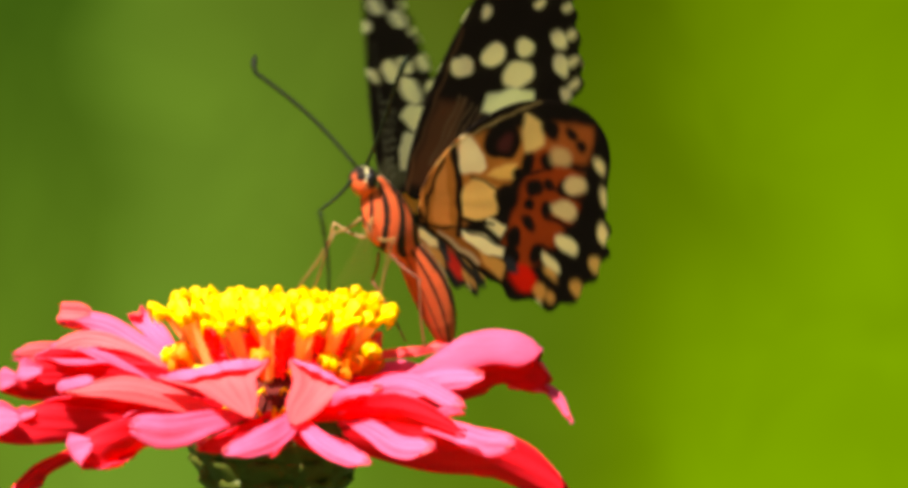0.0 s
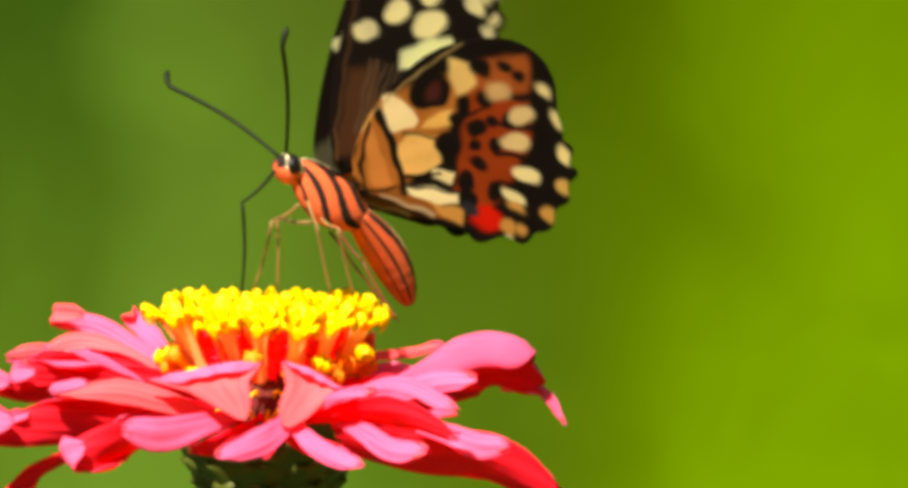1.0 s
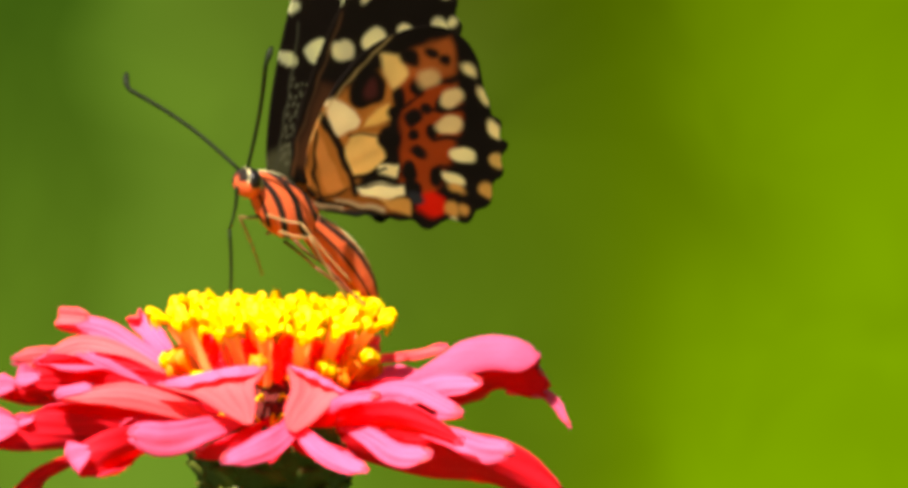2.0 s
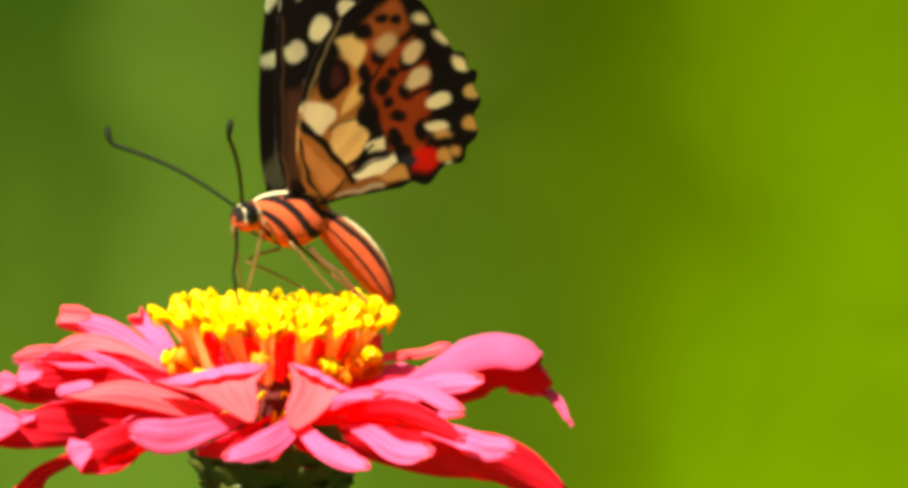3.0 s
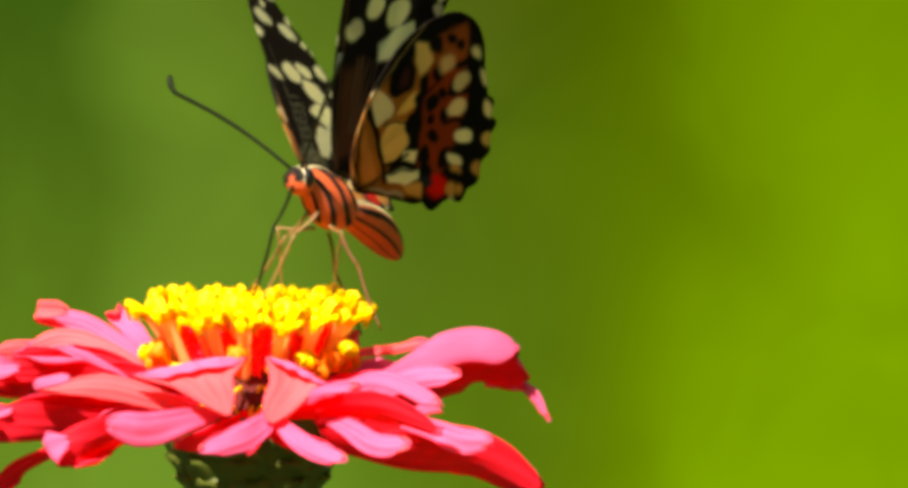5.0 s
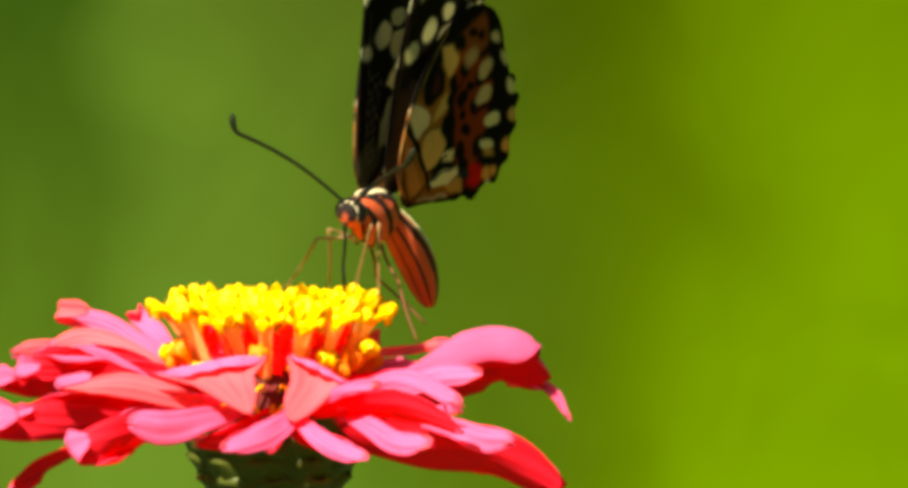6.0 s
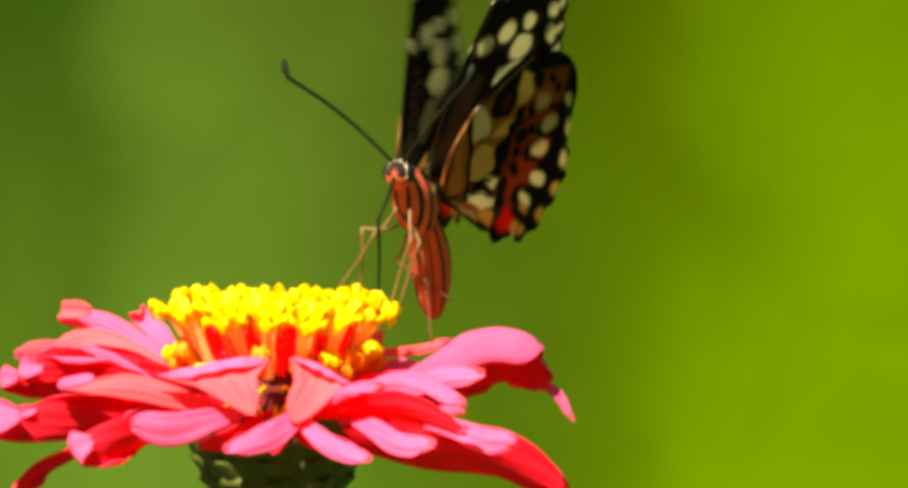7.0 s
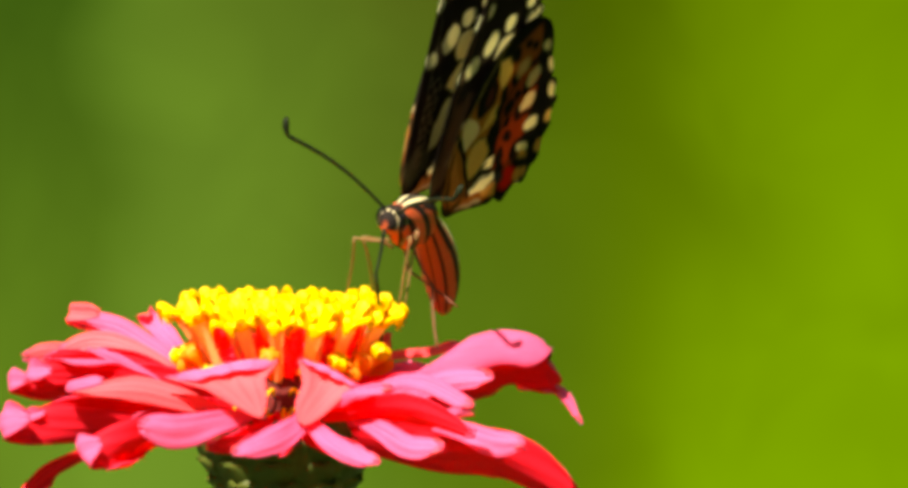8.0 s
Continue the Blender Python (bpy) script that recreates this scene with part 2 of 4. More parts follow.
def ray_petal(spine, widths, face_up, tilt, lips, seed, bulge=0.2, rim=None, blunt=2.4):
    """A ray floret: a strap swept along a spine, its margins and its end rolled over towards the outside.
    widths: half widths at base, middle and end; face_up: whether its upper skin looks outwards;
    tilt: degrees by which the blade leans back; lips: how far the upper, lower and end margins roll over, and from where on;
    rim: the direction of the blade's width in the view plane where it is skewed."""
    rnd = random.Random(seed)
    n, m = 44, 27
    up_lip, low_lip, end_lip, start = lips
    path = smooth_path([in_flower(*p) for p in spine], 14)
    gone = np.concatenate([[0], np.cumsum(np.linalg.norm(np.diff(path, axis=0), axis=1))])
    length = gone[-1]
    total = length + end_lip
    out = np.array(-AWAY)
    up = np.array(UP)
    ph, ph2 = rnd.uniform(0, 6.28), rnd.uniform(0, 6.28)
    bow = max(6.0, 0.15 * end_lip)
    grid, tone = np.zeros((n, m, 3)), np.zeros((n, m))
    for i in range(n):
        f = i / (n - 1)
        d = total * f
        on = min(d, length - 0.5)
        p = np.array([np.interp(on, gone, path[:, c]) for c in range(3)])
        along = np.array([np.interp(on + 0.4, gone, path[:, c]) - np.interp(on - 0.4, gone, path[:, c]) for c in range(3)])
        if on + 0.4 > length or on < 0.4:
            along = path[-1] - path[-3] if on > 1 else path[2] - path[0]
        along = along / np.linalg.norm(along)
        face = out - along * (out @ along)
        face /= np.linalg.norm(face)
        across = np.cross(along, face)
        across *= 1 if across @ up >= 0 else -1
        if rim is not None:
            across = np.array(RIGHT) * math.cos(radians(rim)) + up * math.sin(radians(rim))
            face = np.cross(along, across)
            face /= np.linalg.norm(face) * (1 if face @ out > 0 else -1)
        twist = min(1.0, max(0.0, (d / length - 0.5) / 0.5)) if end_lip > 30 and rim is None else 0.0
        lean = 0.0 if rim is not None else radians(tilt + (18 - tilt) * twist * twist + 5 * math.sin(3 * f + ph))
        across, face = across * math.cos(lean) - face * math.sin(lean), face * math.cos(lean) + across * math.sin(lean)
        ahead, sweep_back = along, along
        if d > length:
            over = min((d - length) / bow, 2.75 if rim is None else 3.05)
            rest = (d - length) - over * bow
            p = p + along * (bow * math.sin(over) + rest * math.cos(over)) + face * (bow * (1 - math.cos(over)) + rest * math.sin(over))
            ahead = along * math.cos(over) + face * math.sin(over)
            sweep_back = along * (1 - 2 * (d - length) / end_lip)
            face = face * math.cos(over) - along * math.sin(over)
        b = float(np.interp(d / length, (0, 0.3, 0.65, 1), (widths[0], 0.4 * widths[0] + 0.6 * widths[1], widths[1], widths[2])))
        b *= (1 + 0.05 * math.sin(f * 7 + ph)) * (1 - 0.15 * twist)
        grow = min(1.0, max(0.0, (d / length - start) / 0.35))
        grow = grow * grow * (3 - 2 * grow)
        last = max(0.0, (f - 1 + 1.1 * b / total) / (1.1 * b / total))
        round_end = max(0.10, 1 - min(1, last) ** blunt) ** (1 / blunt)
        if d < 0.1 * length:
            round_end *= 0.75 + 2.5 * d / length
        if end_lip:
            grow *= 1 - 0.85 * min(1.0, max(0.0, (d / length - 0.72) / 0.28))
        reach = [(b + low_lip * grow) * round_end, (b + up_lip * grow) * round_end]
        for side in (0, 1):
            r = max(5.0, 0.2 * (low_lip, up_lip)[side] * grow)
            steps = (m - 1) // 2
            a, h, phi = 0.0, 0.0, 0.0
            for k in range(steps + 1):
                v = k / steps
                if k:
                    size = reach[side] / steps
                    dist = v * reach[side]
                    phi = -1.6 * bulge * min(dist / b, 1.0) + min(max(0.0, dist - b) / r, 2.7)
                    a += math.cos(phi) * size
                    h += math.sin(phi) * size
                j = steps + (k if side else -k)
                ripple = (0.9 * math.cos(v * 9 + ph2) + 2.2 * math.sin((v if side else -v) * 3 + f * 6 + ph)) * min(1, 2 * f)
                notch = -7 * max(0.0, f - 0.86) / 0.14 * math.cos((v if side else -v) * 9 + ph2)
                swept = -0.85 * b * min(1.0, v * reach[side] / b) ** 2 * min(1.0, max(0.0, (d / length - 0.55) / 0.45)) * (rim is None)
                grid[i, j] = p + across * a * (1 if side else -1) + face * (h + ripple) + ahead * notch * (0.3 if end_lip else 1) + sweep_back * swept
                # the v ** 5 term paints shading onto the margins, where blades round off
                tone[i, j] = 0.62 + 0.38 * math.sin(min(1, f * 1.25) * 1.57) - 0.8 * max(0.0, math.cos((v if side else -v) * 13 + ph2)) ** 4 * (1 - 0.6 * f) * (0.7 if rim is None else 1.1) - 0.5 * v ** 5
    # the two skins, outer first
    du, dv = np.gradient(grid, axis=0), np.gradient(grid, axis=1)
    normal = np.cross(du, dv)
    normal /= np.linalg.norm(normal, axis=2)[..., None] + 1e-9
    middle = normal[n // 3, m // 2]
    flip = middle @ out < 0
    if flip:
        normal = -normal
    outer, inner = grid, grid - normal * 2.6
    tone = np.clip(tone, 0, 1).reshape(-1, 1)
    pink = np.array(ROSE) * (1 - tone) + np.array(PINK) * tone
    # painted light: blades leaning back take the lit colours, the rest the shaded
    pale, deep = (LIT_SALMON, LIT_CORAL) if tilt > 0 else (SHADE_CRIMSON, SHADE_CARMINE)
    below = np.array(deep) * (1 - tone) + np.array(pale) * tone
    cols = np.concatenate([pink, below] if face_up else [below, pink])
    x = Vector(path[-1] - path[0]).normalized()
    z = Vector(out)
    z = (z - x * z.dot(x)).normalized()
    y = z.cross(x)
    turn = Matrix((x, y, z)).transposed()
    place = Matrix.Translation(Vector(path[0]) * U) @ turn.to_4x4()
    verts, faces, slots = sheet((outer - path[0]) @ np.array(turn) * U, (inner - path[0]) @ np.array(turn) * U, flip=not flip)
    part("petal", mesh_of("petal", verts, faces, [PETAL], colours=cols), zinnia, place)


# spine; half widths; upper skin outwards; lean; rolled margins; bulge; skew of the rim; bluntness of the end
PETALS_BACK = [
    ([(300, 610, 90), (275, 580, 150), (258, 562, 180), (240, 548, 200)], (12, 22, 16), True, 25, (0, 0, 26, 0.5)),
    ([(612, 640, 60), (632, 612, 100), (645, 594, 115), (655, 575, 120)], (10, 16, 12), True, 25, (0, 0, 0, 0.5)),
    ([(640, 612, 60), (690, 606, 90), (732, 600, 110), (772, 590, 120)], (10, 8, 10), False, 35, (0, 0, 0, 0.5)),
    ([(600, 660, 10), (650, 640, 10), (700, 634, 10), (752, 646, 0)], (12, 20, 12), True, 35, (0, 0, 0, 0.5)),
]
PETALS_LEFT_HIGH = [
    ([(350, 652, -20), (262, 602, 20), (190, 560, 60), (122, 546, 80)], (16, 20, 20), True, 35, (0, 0, 105, 0.5)),
    ([(170, 606, 20), (110, 602, 30), (66, 604, 30), (28, 610, 20)], (8, 17, 15), False, 15, (0, 0, 0, 0.5)),
    ([(315, 655, -40), (222, 600, -10), (150, 583, 10), (90, 602, 0)], (12, 20, 14), False, 22, (0, 0, 0, 0.5)),
    ([(300, 655, -34), (245, 628, -28), (205, 612, -24), (160, 600, -20)], (12, 16, 10), False, -40, (0, 0, 0, 0.5)),
    ([(210, 628, -26), (150, 616, -26), (110, 612, -26), (66, 614, -26)], (12, 17, 12), False, -40, (0, 0, 0, 0.5)),
    ([(262, 652, -60), (212, 626, -55), (178, 609, -50), (143, 598, -45)], (6, 13, 7), True, 40, (0, 0, 0, 0.5)),
]
PETALS_LEFT = [
    ([(260, 660, -90), (175, 642, -95), (115, 640, -100), (45, 640, -105)], (12, 24, 22), False, -40, (15, 0, 62, 0.2)),
    ([(240, 672, -60), (140, 668, -70), (70, 664, -80), (10, 656, -80)], (16, 34, 26), False, -40, (0, 0, 49, 0.5)),
    ([(385, 714, -150), (300, 682, -170), (220, 664, -180), (120, 670, -190)], (10, 25, 13), False, 16, (0, 0, 89, 0.5)),
    ([(330, 716, -120), (220, 704, -140), (130, 702, -150), (44, 715, -150)], (14, 26, 14), False, -40, (10, 0, 49, 0.3)),
    ([(330, 738, -130), (200, 736, -150), (100, 732, -165), (2, 728, -170)], (20, 38, 40), False, -40, (0, 0, 76, 0.6)),
]
PETALS_FRONT_LEFT = [
    ([(150, 772, -60), (104, 795, -70), (66, 815, -80), (24, 850, -80)], (12, 17, 14), False, -40, (0, 12, 0, 0.4)),
    ([(340, 728, -180), (262, 745, -230), (196, 762, -270), (136, 776, -290)], (20, 40, 36), False, -40, (0, 34, 54, 0.35)),
    ([(425, 706, -140), (366, 722, -230), (300, 736, -300), (236, 726, -330)], (14, 30, 30), True, 25, (0, 0, 0, 0.15)),
    ([(450, 740, -100), (380, 728, -130), (300, 722, -150), (220, 724, -160)], (24, 34, 24), False, -40, (0, 0, 0, 0.5)),
]
PETALS_FRONT = [
    ([(440, 714, -236), (424, 692, -226), (398, 660, -212), (372, 634, -190)], (7, 50, 102), False, 22, (0, 0, 42, 0.6), -0.12, 9, 5),
    ([(512, 726, -236), (524, 702, -226), (544, 672, -212), (560, 644, -190)], (9, 38, 62), False, 22, (0, 0, 26, 0.6), -0.12, -24, 5),
    ([(520, 696, -150), (504, 724, -220), (466, 750, -300), (400, 776, -350)], (16, 25, 19), True, 25, (0, 0, 0, 0.5)),
    ([(518, 706, -160), (546, 742, -240), (588, 770, -310), (642, 792, -350)], (12, 18, 17), True, 25, (0, 0, 0, 0.5)),
]
PETALS_FRONT_RIGHT = [
    ([(570, 690, -200), (598, 674, -230), (628, 666, -250), (662, 662, -260)], (10, 13, 11), True, 30, (0, 0, 0, 0.5)),
    ([(590, 706, -190), (656, 660, -240), (720, 652, -290), (805, 692, -320)], (8, 18, 14), True, 30, (0, 0, 0, 0.5)),
    ([(540, 718, -140), (630, 704, -220), (716, 708, -290), (808, 742, -310)], (14, 36, 16), False, -40, (0, 0, 0, 0.5)),
    ([(600, 712, -150), (650, 736, -250), (698, 762, -340), (754, 763, -370)], (12, 20, 22), True, 25, (0, 0, 0, 0.3)),
]
PETALS_RIGHT = [
    ([(590, 752, -80), (740, 782, -110), (860, 790, -140), (972, 842, -150)], (30, 58, 48), False, -40, (0, 0, 10, 0.6)),
    ([(720, 722, -120), (790, 738, -180), (842, 757, -235), (894, 758, -250)], (10, 23, 22), True, 20, (0, 0, 0, 0.5)),
    ([(620, 696, -50), (745, 676, -60), (866, 632, -64), (950, 664, -66)], (20, 60, 44), False, -34, (92, 0, 0, 0.12), 0.3, None, 2.2),
    ([(650, 690, -150), (716, 664, -150), (776, 648, -160), (836, 645, -165)], (12, 21, 20), True, 20, (0, 0, 0, 0.5)),
    ([(880, 660, -40), (936, 662, -44), (968, 684, -46), (989, 722, -48)], (10, 11, 4), True, 35, (0, 0, 0, 0.5)),
]
PETALS_INNER = [
    ([(470, 725, -130), (440, 745, -170), (400, 760, -210), (350, 764, -230)], (20, 26, 18), False, -40, (0, 0, 0, 0.5)),
    ([(500, 730, -130), (530, 750, -170), (570, 765, -210), (620, 772, -230)], (20, 26, 18), False, -40, (0, 0, 0, 0.5)),
    ([(478, 706, -120), (478, 735, -150), (478, 758, -170), (474, 778, -176)], (18, 28, 20), False, -10, (0, 0, 0, 0.5)),
    ([(640, 742, -110), (730, 750, -130), (800, 760, -150), (900, 770, -160)], (20, 34, 26), False, -40, (0, 0, 0, 0.5)),
    ([(430, 728, -60), (340, 716, -80), (240, 704, -100), (150, 700, -110)], (30, 46, 34), False, -40, (0, 0, 0, 0.5)),
    ([(500, 738, -70), (590, 738, -90), (680, 734, -110), (770, 744, -120)], (30, 44, 30), False, -40, (0, 0, 0, 0.5)),
    ([(400, 690, -40), (330, 668, -40), (250, 650, -40), (170, 640, -40)], (20, 30, 24), False, -40, (0, 0, 0, 0.5)),
    ([(540, 690, -40), (620, 672, -50), (690, 668, -60), (770, 680, -60)], (20, 34, 26), False, -40, (0, 0, 0, 0.5)),
]
for i, row in enumerate(PETALS_INNER + PETALS_BACK + PETALS_LEFT_HIGH + PETALS_LEFT + PETALS_FRONT_LEFT + PETALS_FRONT + PETALS_FRONT_RIGHT + PETALS_RIGHT):
    ray_petal(*row[:5], i, *row[5:])
# the far side of the flower, hidden by the disc from the front
for k in range(7):
    c, s = math.cos(radians(30 + 20 * k)), math.sin(radians(30 + 20 * k))
    ray_petal([(478 + 110 * c, 690, 110 * s), (478 + 200 * c, 672, 200 * s), (478 + 290 * c, 676, 290 * s), (478 + 370 * c, 702, 370 * s)], (14, 56, 50), True, 70, (0, 0, 0, 0.5), 60 + k)


def lathe(profile, sides):
    """Radius and height pairs turned about z."""
    verts, faces = [], []
    for r, z in profile:
        for k in range(sides):
            a = 2 * math.pi * k / sides
            verts.append((r * math.cos(a) * U, r * math.sin(a) * U, z * U))
    for i in range(len(profile) - 1):
        for k in range(sides):
            l = (k + 1) % sides
            faces.append((i * sides + k, i * sides + l, (i + 1) * sides + l, (i + 1) * sides + k))
    faces += [tuple(range(sides))[::-1], tuple((len(profile) - 1) * sides + k for k in range(sides))]
    return verts, faces


part("receptacle", mesh_of("receptacle", *lathe([(60, -235), (120, -200), (128, -165), (118, -110), (95, -60), (50, -40), (4, -36)], 32), [HEART]), zinnia, None, "dark reddish floret base")


def floret_mesh(seed):
    """A tubular disc floret: slim orange tube, flaring into five curled yellow lobes."""
    rnd = random.Random(seed)
    verts, faces, slots = [], [], []
    prof = [(8, -122), (9, -92), (10.5, -62), (13, -36), (16, -16), (18, -6)]
    sides = 12
    for r, z in prof:
        for k in range(sides):
            a = 2 * math.pi * k / sides
            verts.append((r * math.cos(a), r * math.sin(a), z))
    for i in range(len(prof) - 1):
        for k in range(sides):
            l = (k + 1) % sides
            faces.append((i * sides + k, i * sides + l, (i + 1) * sides + l, (i + 1) * sides + k))
            slots.append(1 if i < 4 else 0)
    for lobe in range(5):
        a0 = 2 * math.pi * lobe / 5 + rnd.uniform(-0.2, 0.2)
        reach, curl, tall = rnd.uniform(24, 31), rnd.uniform(0.6, 1.8), rnd.uniform(26, 42)
        base = len(verts)
        steps, wide = 9, 7
        for layer in (0, 1):
            for i in range(steps):
                s = i / (steps - 1)
                r = 11 + reach * math.sin(s * 1.5)
                z = -14 + tall * math.sin(s * 2.2) - 14 * curl * s ** 3
                w = (8.4 + 2.4 * math.sin(s * 3.1)) * math.sqrt(max(0.02, 1 - max(0.0, (s - 0.6) / 0.4) ** 2.2))
                for c in range(wide):
                    v = 2 * c / (wide - 1) - 1
                    dz = 6.0 * (1 - v * v) - layer * (4.5 + 3.5 * (1 - v * v))
                    verts.append((r * math.cos(a0) - v * w * math.sin(a0), r * math.sin(a0) + v * w * math.cos(a0), z + dz))
        q = steps * wide
        for i in range(steps - 1):
            for v in range(wide - 1):
                a, b = base + i * wide + v, base + i * wide + v + 1
                c, d = b + wide, a + wide
                faces += [(a, b, c, d)[::-1], (a + q, b + q, c + q, d + q)]
                slots += [0, 0]
            for v in (0, wide - 1):
                a = base + i * wide + v
                faces.append((a, a + wide, a + wide + q, a + q) if v == 0 else (a, a + q, a + wide + q, a + wide))
                slots.append(0)
        e = base + (steps - 1) * wide
        for v in range(wide - 1):
            faces.append((e + v, e + v + 1, e + v + 1 + q, e + v + q))
            slots.append(0)
    return mesh_of("disc_floret", [(x * U, y * U, z * U) for x, y, z in verts], faces, [FLORET, TUBE], slots)


floret_kinds = [floret_mesh(s) for s in range(5)]
rnd = random.Random(7)
for ring, (count, radius, height, lean) in enumerate([(15, 182, 10, 30), (13, 144, 12, 18), (11, 110, 13, 12), (8, 74, 12, 9), (4, 34, 8, 5)]):
    for k in range(count):
        a = 360 * (k + 0.5 * (ring % 2)) / count + rnd.uniform(-5, 5)
        r = radius + rnd.uniform(-7, 7)
        m = pose(0, 0, 0, 0, 0, a) @ pose(r * U, 0, (height + rnd.uniform(-8, 9) - 0.1 * r * max(0, math.sin(radians(a)))) * U, 0, lean + rnd.uniform(-5, 5), 0) @ pose(0, 0, 0, 0, 0, rnd.uniform(0, 72))
        part("disc_floret", floret_kinds[rnd.randrange(5)], zinnia, m)


def chaff_mesh(seed):
    """A crinkled, fringed red scale that stands between the florets."""
    rnd = random.Random(seed)
    n, w = 14, 7
    top, low = np.zeros((n, w, 3)), np.zeros((n, w, 3))
    for i in range(n):
        s = i / (n - 1)
        for j in range(w):
            v = 2 * j / (w - 1) - 1
            half = 11 + 9 * s
            p = np.array([rnd.uniform(-5, 6) + 5 * v * v, v * half + rnd.uniform(-2, 2), -125 + 100 * s + (rnd.uniform(-10, 12) if i == n - 1 else 0)])
            top[i, j], low[i, j] = p, p - np.array([3.0, 0, 0])
    verts, faces, slots = sheet(top * U, low * U)
    return mesh_of("chaff_scale", verts, faces, [CHAFF], smooth=False)


chaff_kinds = [chaff_mesh(s) for s in range(4)]
for k in range(38):
    a = 360 / 38 * k + rnd.uniform(-3, 3)
    part("chaff_scale", chaff_kinds[k % 4], zinnia, pose(0, 0, 0, 0, 0, a) @ pose((146 + rnd.uniform(-12, 4)) * U, 0, rnd.uniform(-8, 14) * U, 0, 22, rnd.uniform(-20, 20)))


def bud_mesh(seed):
    """An unopened disc floret: a short orange stalk under a knob of closed yellow lobes."""
    rnd = random.Random(seed)
    rows = [(5, -42), (7, -28), (10, -12), (18, -4), (21, 6), (16, 15), (5, 19)]
    verts, faces = lathe(rows, 20)
    twist = rnd.uniform(0, 6.28)
    for k, (x, y, z) in enumerate(verts):
        ring, a = divmod(k, 20)
        if ring > 2:
            w = 0.82 + 0.24 * math.cos(5 * a * math.pi / 10 + twist)
            verts[k] = (x * w, y * w, z + (4 * w + rnd.uniform(-1.5, 1.5)) * U)
    slots = [1 if i < 60 else 0 for i in range(len(faces))]
    return mesh_of("floret_bud", verts, faces, [BUD if seed else FLORET, BUD], slots)


buds = [bud_mesh(s) for s in range(3)]
for k, (a, z) in enumerate(((188, -72), (197, -86), (206, -64), (222, -96), (263, -58), (285, -84), (301, -70), (311, -92), (322, -74), (334, -60), (346, -84), (30, -80), (75, -80), (120, -80), (160, -76))):
    part("floret_bud", buds[k % 3], zinnia, pose(0, 0, 0, 0, 0, a) @ pose((198 + z * 0.34 + rnd.uniform(-4, 6)) * U, 0, z * U, 0, 34, 0) @ pose(0, 0, 0, 0, 0, 25 * k))


def curl_mesh(seed):
    """A spent, curled style that hangs out at the foot of the disc."""
    pts = [(7 * i, 5 * math.sin(i * 0.9 + seed), 11 * math.sin(i * 0.8) - 0.4 * i * i) for i in range(8)]
    return mesh_of("curled_style", *tube(pts, [3, 3, 2.8, 2.8, 3.2, 4.2, 4.4, 2.4], 7), [FLORET])


curls = [curl_mesh(s) for s in range(3)]
for k, a in enumerate((234, 240, 252, 262, 268, 274, 277, 290, 304, 312, 205, 330)):
    part("curled_style", curls[k % 3], zinnia, pose(0, 0, 0, 0, 0, a) @ pose(124 * U, 0, (-158 + 34 * (k % 2)) * U, 0, -10, 40 * (k % 3) - 20))


def bract_mesh():
    n, w = 8, 7
    top, low = np.zeros((n, w, 3)), np.zeros((n, w, 3))
    for i in range(n):
        s = i / (n - 1)
        for j in range(w):
            v = 2 * j / (w - 1) - 1
            half = 50 * math.sqrt(max(0.0, 1 - (s * 0.96) ** 3))
            p = np.array([5 * s * s - 13 * v * v, v * half, 76 * s])
            top[i, j], low[i, j] = p + np.array([5.0, 0, 0]), p
    verts, faces, slots = sheet(top * U, low * U, flip=True)
    return mesh_of("bract", verts, faces, [GREEN])


bract = bract_mesh()
for row, (r, z, lean) in enumerate([(26, -396, 56), (44, -384, 52), (64, -362, 46), (86, -334, 40), (108, -302, 33), (130, -268, 24), (146, -236, 14)]):
    count = (6, 7, 8, 10, 11, 12, 12)[row]
    for k in range(count):
        a = 360 * (k + 0.5 * (row % 2)) / count
        part("bract", bract, zinnia, pose(0, 0, 0, 0, 0, a) @ pose(r * U, 0, z * U, 0, lean, 0))
part("cup", mesh_of("cup", *lathe([(20, -424), (26, -404), (50, -372), (84, -324), (124, -260), (120, -190), (84, -180)], 36), [GREEN]), zinnia, None, "green cup of overlapping bracts")
stem_path = [(0, 0, -400), (4, 10, -1200), (-40, 60, -3200), (20, 120, -6000), (-30, 90, -8800), (0, 60, -10400)]
pts = smooth_path(stem_path, 5)
part("stem", mesh_of("stem", *tube(pts, [24 + 6 * i / len(pts) for i in range(len(pts))], 10), [STEM]), zinnia, None, "upright hairy green stem")


# ---- the butterfly: its space has x ahead, y to its left, z to its back ----
butterfly = tagged(new("butterfly"), "black and cream swallowtail butterfly with orange underwings feeding on the zinnia", "butterfly")

BLACK, BROWN = (0.012, 0.008, 0.006), (0.045, 0.018, 0.008)
CREAM, PALE, ORANGE = (0.86, 0.68, 0.32), (0.70, 0.70, 0.38), (0.42, 0.12, 0.018)
RUST, RED, AMBER = (0.36, 0.05, 0.008), (0.72, 0.016, 0.006), (0.70, 0.34, 0.08)


